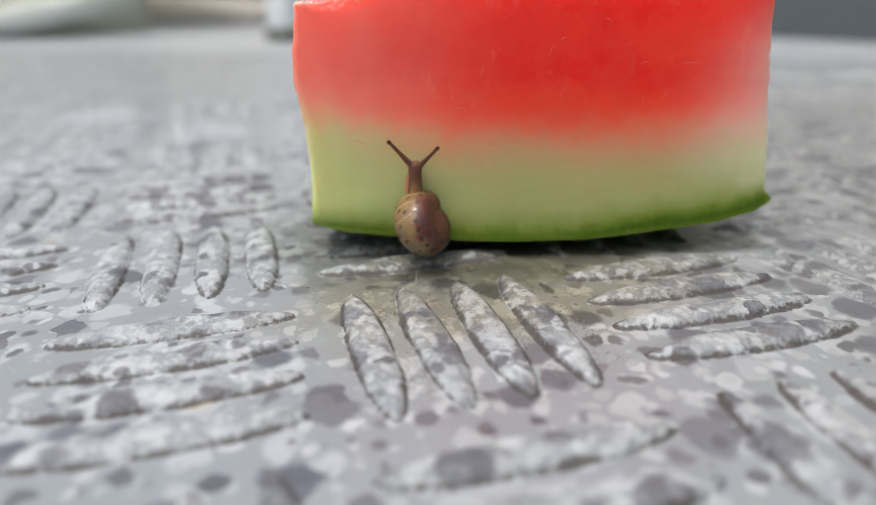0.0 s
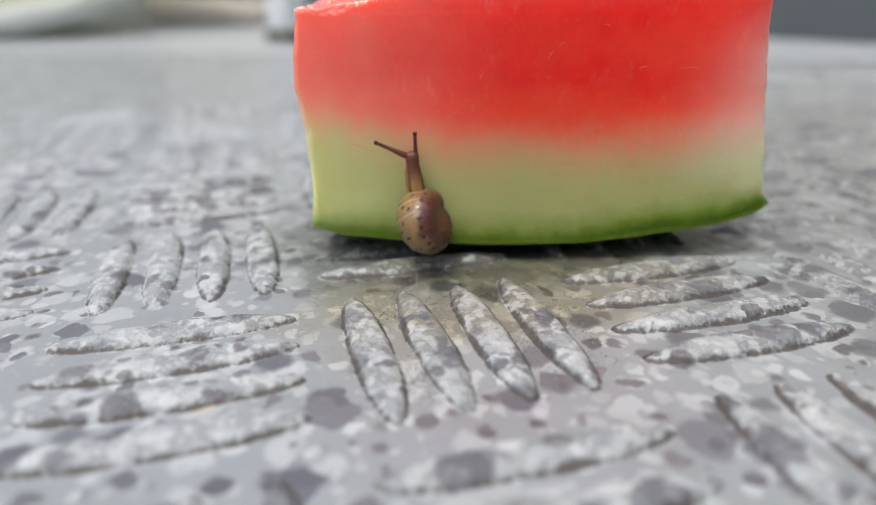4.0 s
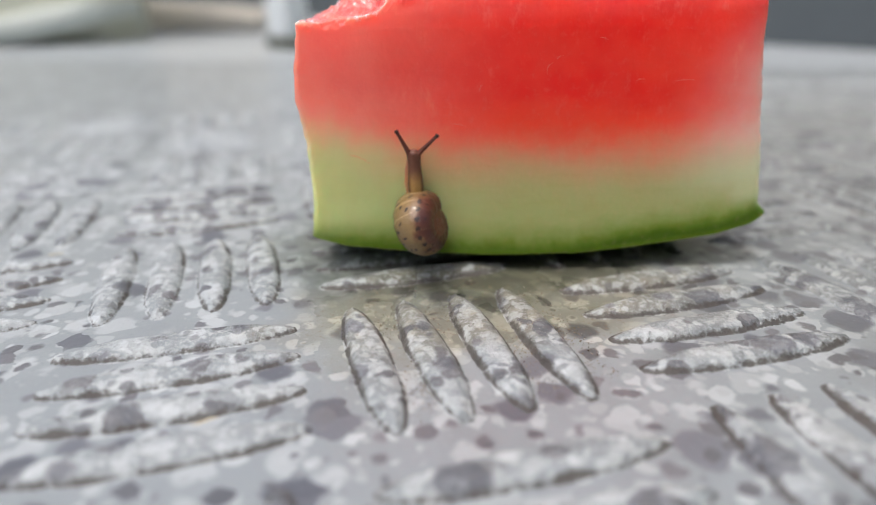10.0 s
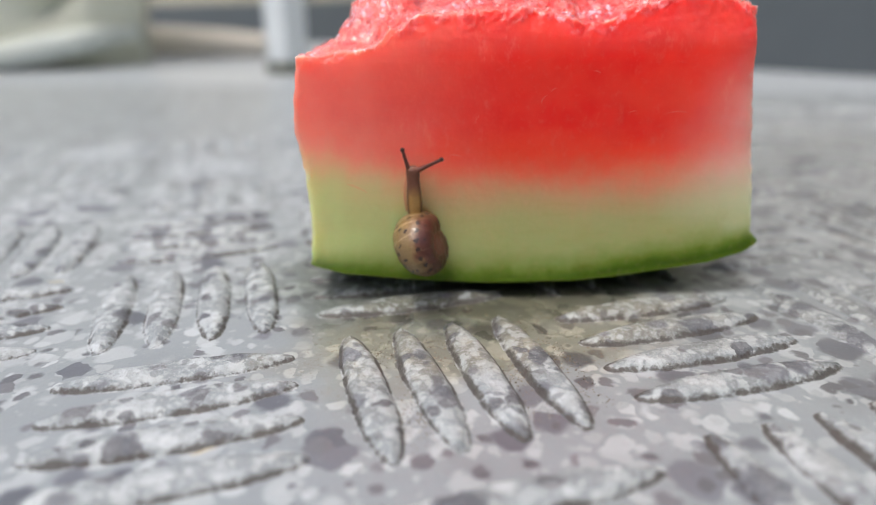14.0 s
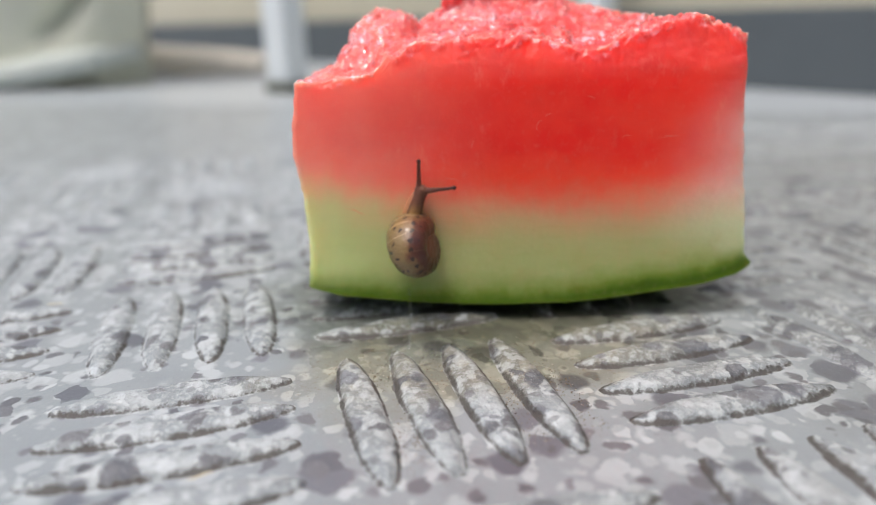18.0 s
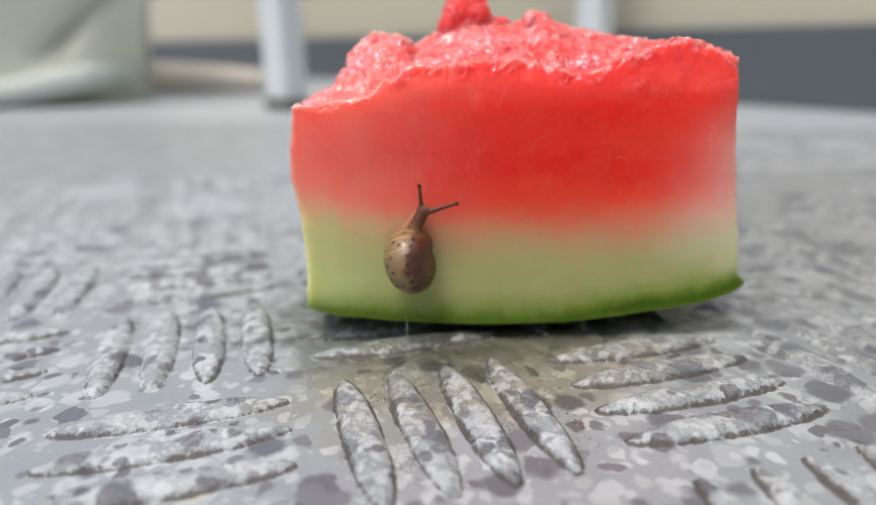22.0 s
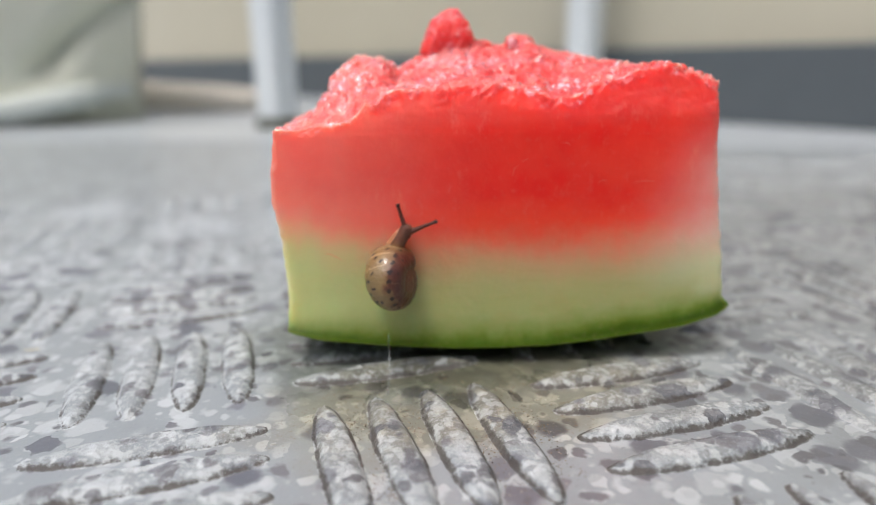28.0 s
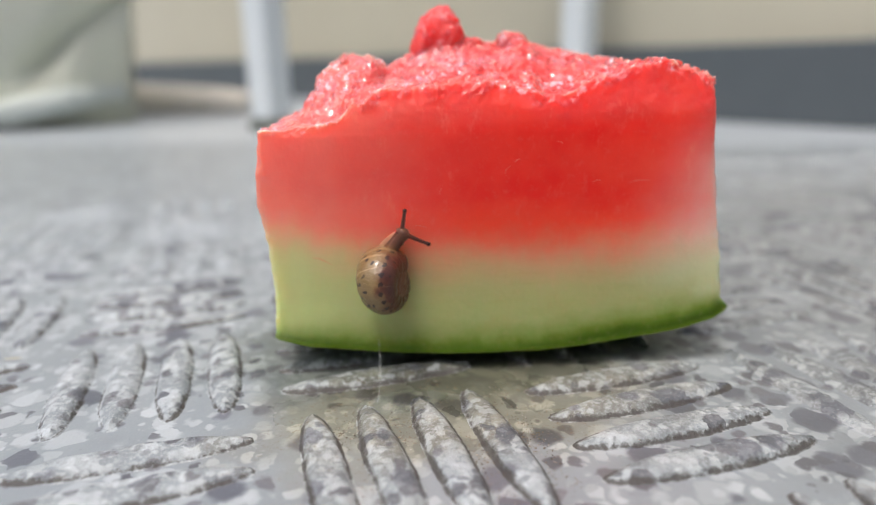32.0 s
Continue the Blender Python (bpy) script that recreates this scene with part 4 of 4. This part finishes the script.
    part("hem", bm, HEM, sack, "pale rolled hem along the foot")
    bm = bmesh.new()
    box(bm, -0.09, 0.09, -0.030, 0.030, 0, 0.034, 0.012, 4)
    bmesh.ops.subdivide_edges(bm, edges=list(bm.edges), cuts=2)
    for v in bm.verts:
        v.co.z *= 0.75 + 0.35 * (0.5 - v.co.x / 0.18)
        if v.co.z > 0.004:
            v.co += noise.noise_vector(v.co * 30) * 0.003
    roll = tagged(mesh_object("folded_cloth", bm, BEIGE), "beige folded cloth lying on the tiles by the sack", "cloth")
    roll.matrix_world = pose(-0.075, 0.815, 0, 0, 0, -27)


# ---- raised ridges of the floor tile: four to a square, set crosswise like basketwork ----


def ridge_mesh(seed, high=1.0, darkened=True):
    bm = bmesh.new()
    foot = bm.verts.layers.float.new("foot")
    n = 18
    loops = []
    # last value: how much dirt and painted shade each ring takes
    for inset, z, low in ((-0.00070, -0.0001, 0.42), (-0.0001, 0.00016, 1.0), (0.00028, 0.00072, 0.68), (0.00080, TALL * 0.88, 0.26), (0.0017, TALL, 0.0)):
        loop = []
        for side in (1, -1):
            for k in range(n):
                f = 0.5 - 0.5 * math.cos(math.pi * k / n)
                f = f if side == 1 else 1 - f
                x = (f - 0.5) * LONG
                w = WIDE / 2 * max(0.0, 1 - (2 * abs(f - 0.5)) ** 2.4) ** 0.60
                wob = 1 + 0.15 * noise.noise(Vector((x * 520, side * 3.0, seed)))
                y = side * max(w * wob - inset, 0.00012 if inset > 0 else 0.0003)
                x *= 1 - inset * 40
                tall = z * (1 + (0.28 * noise.noise(Vector((x * 520, y * 520, seed + 5))) if z > 0.0005 else 0)) * (1 if z < 0.0005 else 0.55 + 0.45 * min(1, 3.2 * (1 - 2 * abs(f - 0.5)) + 0.1))
                loop.append(bm.verts.new((x, y, tall)))
                loop[-1][foot] = low if darkened else 0.45 * low
        loops.append(loop)
    m = 2 * n
    for a, b in zip(loops, loops[1:]):
        for k in range(m):
            bm.faces.new((a[k], a[(k + 1) % m], b[(k + 1) % m], b[k]))
    top = loops[-1]
    for k in range(1, n):
        bm.faces.new((top[k], top[(k + 1)], top[m - k - 1], top[m - k])) if k < n - 1 else bm.faces.new((top[k], top[k + 1], top[k + 2]))
    bm.faces.new((top[0], top[1], top[m - 1]))
    for face in list(bm.faces)[:m]:
        face.material_index = 1
    bmesh.ops.recalc_face_normals(bm, faces=bm.faces)
    me = bpy.data.meshes.new("ridge")
    bm.to_mesh(me)
    bm.free()
    me.materials.append(RIDGE), me.materials.append(RIDGE if darkened else TILE)
    if high < 1:
        for v in me.vertices:
            v.co.z *= high
    me.shade_smooth()
    return me


def build_ridges(floor):
    rng = random.Random(5)
    kinds = [ridge_mesh(s * 3.3) for s in range(6)]
    # flattened at the back and right to look faint enough from the camera
    worn = [ridge_mesh(s * 3.3 + 1.1, 0.38, False) for s in range(4)]
    lowered = [ridge_mesh(s * 3.3 + 2.2, 0.72, False) for s in range(4)]
    near, far = [], []
    for i in range(-12, 18):
        for j in range(-4, 18):
            x, y = i * PITCH, j * PITCH
            if y > 0.23 or (BORDER_LINE.inverted() @ Vector((x, y, 0))).y > -0.02:
                continue
            if abs(x) > 0.16 + 0.72 * (y + 0.08) or y < -0.13:
                continue
            for k in (-1.5, -0.5, 0.5, 1.5):
                upright = (i + j) % 2 == 0
                m = Matrix.Translation((x + k * GAP, y, 0)) @ Matrix.Rotation(radians(90), 4, 'Z') if upright else Matrix.Translation((x, y + k * GAP, 0))
                m = m @ Matrix.Rotation(radians(rng.choice((0, 180)) + rng.uniform(-1, 1)), 4, 'Z')
                (near if y < 0.17 and abs(x - 0.03) < 0.18 else far).append((m, rng.choice(worn if y > 0.10 else lowered if x > 0.065 else kinds)))
    near.sort(key=lambda e: e[0].translation.length)
    for m, me in near[:300]:
        ob = new("ridge", me)
        ob.parent = floor
        ob.matrix_local = m
    verts, faces, slots = [], [], []
    for m, me in near[300:] + far:
        at = len(verts)
        verts += [tuple(m @ v.co) for v in me.vertices]
        faces += [tuple(at + q for q in p.vertices) for p in me.polygons]
        slots += [p.material_index for p in me.polygons]
    me = bpy.data.meshes.new("far_ridges")
    me.from_pydata(verts, [], faces)
    me.materials.append(RIDGE), me.materials.append(TILE)
    me.polygons.foreach_set("material_index", slots)
    me.shade_smooth()
    rest = new("far_ridges", me)
    rest.parent = floor
    tagged(rest, kind="stuff")


def build_straw():
    """Dry splinters blown onto the tile."""
    for x, y, z, turn, long in ((-0.0350, -0.0098, 0.00135, 4, 3.2), (-0.0662, 0.0560, 0.0009, -18, 3.4)):
        bm = bmesh.new()
        rings = []
        for k in range(9):
            f = k / 8 - 0.5
            r = 0.10 * (1 - 0.75 * abs(2 * f) ** 3)
            rings.append([bm.verts.new(Vector((f * long, 0.25 * math.sin(5 * f) + 2.2 * r * math.cos(q), 0.10 + r * math.sin(q) + 0.12 * f * f)) * MM) for q in (0, 1.05, 2.09, 3.14, 4.19, 5.24)])
        for p, q in zip(rings, rings[1:]):
            for k in range(6):
                bm.faces.new((p[k], q[k], q[(k + 1) % 6], p[(k + 1) % 6]))
        bm.faces.new(rings[0]), bm.faces.new(rings[-1][::-1])
        bmesh.ops.recalc_face_normals(bm, faces=bm.faces)
        bit = tagged(mesh_object("straw_splinter", bm, STRAW), "tiny pale yellow straw splinter lying on the tile", "straw", "splinters on the tile")
        bit.matrix_world = pose(x, y, z, 0, 0, turn)


floor = build_floor()
build_wall()
build_melon()
snail, neck, stalk_a, stalk_b, tail = build_snail()
build_slime()
build_wet()
build_grit()
build_straw()
build_chair_legs()
build_sack()
build_ridges(floor)


def motions():
    walk(snail, [
        (0, on_face(20.05, 6.82, -16.0)),
        (0.5, on_face(20.00, 6.31, -16.0)),
        (1, on_face(20.05, 6.29, -14.6)),
        (1.5, on_face(20.18, 6.41, -13.5)),
        (2, on_face(20.32, 6.43, -13.5)),
        (2.5, on_face(20.48, 6.96, -13.5)),
        (3, on_face(20.50, 7.27, -12.4)),
        (3.5, on_face(20.51, 7.59, -12.2)),
        (5.5, on_face(20.42, 8.04, -9.0)),
        (6, on_face(20.24, 8.01, -8.4)),
        (6.5, on_face(20.09, 8.05, -8.3)),
        (7, on_face(20.06, 8.49, -8.3)),
        (7.5, on_face(20.39, 8.80, -8.3)),
        (8, on_face(20.26, 8.81, -8.1)),
        (8.5, on_face(20.02, 8.89, -7.7)),
        (9, on_face(20.07, 8.90, -6.8)),
        (9.5, on_face(19.94, 8.94, -6.8)),
        (10, on_face(20.05, 9.64, -8.2)),
        (10.5, on_face(20.11, 10.31, -8.2)),
        (11, on_face(19.68, 10.03, -6.9)),
        (11.5, on_face(19.53, 9.69, -6.0)),
        (12, on_face(19.40, 9.69, -6.0)),
        (12.5, on_face(19.41, 9.74, -5.9)),
        (13, on_face(19.39, 9.54, -4.5)),
        (13.5, on_face(19.58, 9.67, -4.5)),
        (14, on_face(20.60, 11.15, -11.8)),
        (14.5, on_face(21.02, 13.47, -11.8)),
        (16.5, on_face(19.92, 14.87, -7.5)),
        (17, on_face(19.99, 15.08, -7.5)),
        (17.5, on_face(19.95, 15.32, -6.1)),
        (18, on_face(19.96, 15.36, -5.4)),
        (18.5, on_face(19.91, 15.58, -4.8)),
        (19, on_face(19.97, 15.83, -3.9)),
        (19.5, on_face(20.07, 15.96, -2.6)),
        (20, on_face(19.89, 16.05, -1.6)),
        (20.5, on_face(19.81, 16.22, -0.2)),
        (21, on_face(20.02, 16.44, 0.4)),
        (21.5, on_face(20.13, 16.35, 0.8)),
        (22, on_face(19.99, 16.36, 0.8)),
        (22.5, on_face(20.17, 16.38, 0.6)),
        (23, on_face(20.11, 16.44, 0.6)),
        (23.5, on_face(20.25, 16.62, 0.6)),
        (24, on_face(20.26, 16.66, 0.2)),
        (24.5, on_face(20.21, 16.89, 0.2)),
        (25, on_face(20.23, 16.95, 1.1)),
        (25.5, on_face(20.10, 17.25, 1.7)),
        (27.5, on_face(20.12, 17.59, 3.0)),
        (28, on_face(19.96, 17.80, 4.4)),
        (28.5, on_face(20.19, 17.87, 4.8)),
        (29, on_face(20.15, 17.87, 4.6)),
        (29.5, on_face(20.31, 17.74, 4.6)),
        (30, on_face(20.35, 17.84, 4.6)),
        (30.5, on_face(20.23, 17.91, 4.3)),
        (31, on_face(20.32, 17.94, 4.3)),
        (31.5, on_face(20.36, 18.01, 4.6)),
        (32, on_face(20.37, 18.04, 4.6)),
    ])
    walk(neck, [
        (0, in_shell(1.91, 2.2, 10.48, 16.9)),
        (0.5, in_shell(2.35, 2.2, 10.88, 19.0)),
        (1, in_shell(2.16, 2.2, 11.21, 17.1)),
        (1.5, in_shell(1.95, 2.2, 11.26, 15.6)),
        (2, in_shell(1.97, 2.2, 11.91, 14.6)),
        (2.5, in_shell(1.78, 2.2, 11.79, 13.6)),
        (3, in_shell(1.57, 2.2, 11.98, 12.0)),
        (3.5, in_shell(0.94, 2.2, 12.12, 7.9)),
        (5.5, in_shell(-0.36, 2.2, 13.07, -0.3)),
        (6, in_shell(-0.31, 2.2, 13.18, -0.0)),
        (6.5, in_shell(-0.14, 2.2, 13.46, 0.9)),
        (7, in_shell(-0.01, 2.2, 13.25, 1.7)),
        (7.5, in_shell(-0.33, 2.2, 13.14, -0.1)),
        (8, in_shell(-0.21, 2.2, 13.11, 0.5)),
        (8.5, in_shell(0.28, 2.2, 12.96, 3.4)),
        (9, in_shell(0.24, 2.2, 13.08, 3.1)),
        (9.5, in_shell(0.42, 2.2, 13.24, 4.1)),
        (10, in_shell(0.67, 2.2, 12.74, 5.8)),
        (10.5, in_shell(0.57, 2.2, 12.44, 5.4)),
        (11, in_shell(0.75, 2.2, 13.06, 6.1)),
        (11.5, in_shell(0.75, 2.2, 13.59, 5.8)),
        (12, in_shell(0.96, 2.2, 13.91, 6.7)),
        (12.5, in_shell(1.12, 2.2, 14.22, 7.3)),
        (13, in_shell(0.96, 2.2, 14.55, 6.4)),
        (13.5, in_shell(0.81, 2.2, 14.77, 5.5)),
        (14, in_shell(1.50, 2.2, 13.63, 9.8)),
        (14.5, in_shell(1.03, 2.2, 11.52, 9.1)),
        (16.5, in_shell(2.33, 2.2, 10.30, 20.4)),
        (17, in_shell(2.35, 2.2, 10.47, 20.0)),
        (17.5, in_shell(2.55, 2.2, 10.24, 22.1)),
        (18, in_shell(2.71, 2.2, 10.07, 23.7)),
        (18.5, in_shell(2.89, 2.2, 9.85, 25.7)),
        (19, in_shell(2.72, 2.2, 9.71, 24.9)),
        (19.5, in_shell(2.78, 2.2, 9.62, 25.6)),
        (20, in_shell(2.80, 2.2, 9.51, 26.2)),
        (20.5, in_shell(2.86, 2.2, 9.25, 27.6)),
        (21, in_shell(2.62, 2.2, 9.06, 26.5)),
        (21.5, in_shell(2.55, 2.2, 9.50, 24.3)),
        (22, in_shell(2.72, 2.2, 9.51, 25.6)),
        (22.5, in_shell(2.57, 2.2, 9.67, 23.9)),
        (23, in_shell(2.58, 2.2, 9.84, 23.4)),
        (23.5, in_shell(2.44, 2.2, 9.67, 23.0)),
        (24, in_shell(2.52, 2.2, 9.66, 23.6)),
        (24.5, in_shell(2.57, 2.2, 9.51, 24.4)),
        (25, in_shell(2.39, 2.2, 9.54, 23.0)),
        (25.5, in_shell(2.42, 2.2, 9.39, 23.8)),
        (27.5, in_shell(2.36, 2.2, 9.20, 23.9)),
        (28, in_shell(2.49, 2.2, 9.11, 25.3)),
        (28.5, in_shell(2.27, 2.2, 9.04, 23.8)),
        (29, in_shell(2.45, 2.2, 9.05, 25.2)),
        (29.5, in_shell(2.60, 2.2, 9.19, 25.9)),
        (30, in_shell(2.76, 2.2, 9.10, 27.4)),
        (30.5, in_shell(2.95, 2.2, 8.94, 29.5)),
        (31, in_shell(3.10, 2.2, 8.91, 30.8)),
        (31.5, in_shell(3.19, 2.2, 8.74, 32.2)),
        (32, in_shell(3.35, 2.2, 8.59, 34.1)),
    ])
    walk(stalk_a, [
        (0, in_shell(-1.42, 1.9, 15.40, -26.7)),
        (0.5, in_shell(-0.36, 1.9, 16.51, -18.8)),
        (1, in_shell(-0.51, 1.9, 16.76, -18.6)),
        (1.5, in_shell(-1.13, 1.9, 17.04, -21.2)),
        (2, in_shell(-1.89, 1.9, 17.20, -29.3)),
        (2.5, in_shell(-3.29, 1.9, 16.15, -42.8)),
        (3, in_shell(-3.86, 1.9, 15.66, -49.4)),
        (3.5, in_shell(-4.58, 1.9, 15.60, -50.9)),
        (5.5, in_shell(-6.49, 1.9, 15.00, -65.7)),
        (6, in_shell(-6.47, 1.9, 14.97, -67.0)),
        (6.5, in_shell(-6.34, 1.9, 14.98, -69.8)),
        (7, in_shell(-5.41, 1.9, 16.30, -52.8)),
        (7.5, in_shell(-4.87, 1.9, 16.68, -43.3)),
        (8, in_shell(-4.50, 1.9, 17.37, -36.6)),
        (8.5, in_shell(-3.38, 1.9, 17.49, -30.2)),
        (9, in_shell(-2.76, 1.9, 17.44, -25.1)),
        (9.5, in_shell(-2.00, 1.9, 17.54, -19.4)),
        (10, in_shell(-1.68, 1.9, 16.66, -20.3)),
        (10.5, in_shell(-1.84, 1.9, 15.97, -22.8)),
        (11, in_shell(-2.76, 1.9, 16.27, -37.3)),
        (11.5, in_shell(-2.81, 1.9, 16.71, -38.5)),
        (12, in_shell(-2.14, 1.9, 17.14, -32.9)),
        (12.5, in_shell(-1.66, 1.9, 17.55, -28.6)),
        (13, in_shell(-1.44, 1.9, 17.78, -24.5)),
        (13.5, in_shell(-0.87, 1.9, 17.61, -16.0)),
        (14, in_shell(0.47, 1.9, 17.24, -4.1)),
        (14.5, in_shell(0.04, 1.9, 15.92, -3.0)),
        (16.5, in_shell(1.25, 1.9, 14.93, -4.5)),
        (17, in_shell(1.93, 1.9, 15.17, 3.3)),
        (17.5, in_shell(1.92, 1.9, 14.93, 0.7)),
        (18, in_shell(2.49, 1.9, 14.82, 5.3)),
        (18.5, in_shell(2.33, 1.9, 14.24, 1.4)),
        (19, in_shell(2.24, 1.9, 13.61, 2.9)),
        (19.5, in_shell(2.12, 1.9, 13.52, 0.2)),
        (20, in_shell(2.53, 1.9, 13.87, 5.1)),
        (20.5, in_shell(2.81, 1.9, 13.76, 7.5)),
        (21, in_shell(2.46, 1.9, 13.51, 6.3)),
        (21.5, in_shell(1.95, 1.9, 13.61, 1.1)),
        (22, in_shell(1.65, 1.9, 13.52, -5.3)),
        (22.5, in_shell(1.23, 1.9, 13.43, -9.4)),
        (23, in_shell(0.89, 1.9, 13.29, -15.3)),
        (23.5, in_shell(0.75, 1.9, 13.11, -15.3)),
        (24, in_shell(0.84, 1.9, 13.27, -14.5)),
        (24.5, in_shell(0.89, 1.9, 13.44, -13.5)),
        (25, in_shell(0.51, 1.9, 13.39, -16.2)),
        (25.5, in_shell(0.51, 1.9, 13.15, -17.2)),
        (27.5, in_shell(0.42, 1.9, 12.87, -18.0)),
        (28, in_shell(0.37, 1.9, 12.87, -20.0)),
        (28.5, in_shell(0.06, 1.9, 12.78, -21.2)),
        (29, in_shell(0.89, 1.9, 12.82, -12.5)),
        (29.5, in_shell(1.50, 1.9, 13.00, -6.1)),
        (30, in_shell(1.81, 1.9, 12.91, -4.1)),
        (30.5, in_shell(2.49, 1.9, 12.73, 2.9)),
        (31, in_shell(2.81, 1.9, 12.70, 5.1)),
        (31.5, in_shell(2.87, 1.9, 12.63, 4.5)),
        (32, in_shell(3.05, 1.9, 12.19, 5.0)),
    ])
    walk(stalk_b, [
        (0, in_shell(6.49, 1.9, 11.89, 61.1)),
        (0.5, in_shell(6.72, 1.9, 12.46, 57.6)),
        (1, in_shell(7.04, 1.9, 13.10, 57.9)),
        (1.5, in_shell(6.48, 1.9, 13.61, 51.2)),
        (2, in_shell(6.53, 1.9, 14.42, 50.0)),
        (2.5, in_shell(5.37, 1.9, 14.29, 42.1)),
        (3, in_shell(4.20, 1.9, 14.92, 27.9)),
        (3.5, in_shell(2.81, 1.9, 15.24, 16.8)),
        (5.5, in_shell(0.84, 1.9, 16.70, 6.2)),
        (6, in_shell(0.87, 1.9, 16.86, 5.8)),
        (6.5, in_shell(1.28, 1.9, 16.99, 9.4)),
        (7, in_shell(2.21, 1.9, 17.18, 18.2)),
        (7.5, in_shell(2.64, 1.9, 16.81, 28.1)),
        (8, in_shell(3.50, 1.9, 16.12, 40.1)),
        (8.5, in_shell(4.35, 1.9, 15.43, 47.8)),
        (9, in_shell(4.43, 1.9, 15.34, 50.8)),
        (9.5, in_shell(4.66, 1.9, 15.28, 53.5)),
        (10, in_shell(5.24, 1.9, 14.84, 55.0)),
        (10.5, in_shell(5.14, 1.9, 14.54, 55.0)),
        (11, in_shell(4.96, 1.9, 15.64, 47.7)),
        (11.5, in_shell(4.91, 1.9, 16.12, 47.6)),
        (12, in_shell(5.41, 1.9, 16.14, 52.7)),
        (12.5, in_shell(5.96, 1.9, 15.97, 60.2)),
        (13, in_shell(5.62, 1.9, 16.36, 58.5)),
        (13.5, in_shell(5.89, 1.9, 16.09, 66.5)),
        (14, in_shell(6.95, 1.9, 14.01, 77.9)),
        (14.5, in_shell(6.58, 1.9, 11.60, 81.8)),
        (16.5, in_shell(8.67, 1.9, 10.74, 78.0)),
        (17, in_shell(8.59, 1.9, 10.16, 85.5)),
        (17.5, in_shell(8.65, 1.9, 10.09, 83.3)),
        (18, in_shell(8.44, 1.9, 9.28, 89.9)),
        (18.5, in_shell(8.63, 1.9, 9.12, 89.0)),
        (19, in_shell(8.49, 1.9, 9.44, 83.8)),
        (19.5, in_shell(8.59, 1.9, 9.49, 82.3)),
        (20, in_shell(8.74, 1.9, 9.14, 85.0)),
        (20.5, in_shell(8.83, 1.9, 8.96, 84.0)),
        (21, in_shell(8.57, 1.9, 8.83, 83.5)),
        (21.5, in_shell(8.42, 1.9, 9.38, 82.4)),
        (22, in_shell(8.52, 1.9, 10.20, 73.5)),
        (22.5, in_shell(8.11, 1.9, 10.67, 69.6)),
        (23, in_shell(7.80, 1.9, 10.83, 68.4)),
        (23.5, in_shell(7.32, 1.9, 10.83, 65.0)),
        (24, in_shell(7.35, 1.9, 10.80, 65.0)),
        (24.5, in_shell(7.27, 1.9, 10.80, 62.5)),
        (25, in_shell(7.21, 1.9, 11.03, 61.0)),
        (25.5, in_shell(7.28, 1.9, 10.81, 61.9)),
        (27.5, in_shell(7.48, 1.9, 10.43, 65.4)),
        (28, in_shell(7.41, 1.9, 10.28, 64.9)),
        (28.5, in_shell(6.98, 1.9, 10.23, 63.7)),
        (29, in_shell(7.13, 1.9, 9.21, 76.2)),
        (29.5, in_shell(7.31, 1.9, 8.53, 87.6)),
        (30, in_shell(7.32, 1.9, 8.00, 93.7)),
        (30.5, in_shell(7.65, 1.9, 7.78, 94.1)),
        (31, in_shell(7.63, 1.9, 7.40, 99.1)),
        (31.5, in_shell(7.62, 1.9, 6.64, 107.6)),
        (32, in_shell(7.64, 1.9, 6.32, 110.1)),
    ])
    walk(tail, [
        (0, in_shell(-0.60, 3.2, -8.10, 9.6)),
        (0.5, in_shell(-0.60, 3.2, -7.60, 9.6)),
        (1, in_shell(-0.60, 3.2, -7.20, 8.8)),
        (1.5, in_shell(-0.60, 3.2, -6.60, 8.1)),
        (2, in_shell(-0.60, 3.2, -6.30, 8.1)),
        (2.5, in_shell(-0.60, 3.2, -6.00, 8.1)),
        (3, in_shell(-0.60, 3.2, -5.80, 7.4)),
        (3.5, in_shell(-0.60, 3.2, -5.60, 7.3)),
        (5.5, in_shell(-0.60, 3.2, -5.20, 5.4)),
        (6, in_shell(-0.60, 3.2, -5.20, 5.0)),
        (32, in_shell(-0.60, 3.2, -5.20, -2.8)),
    ])


motions()
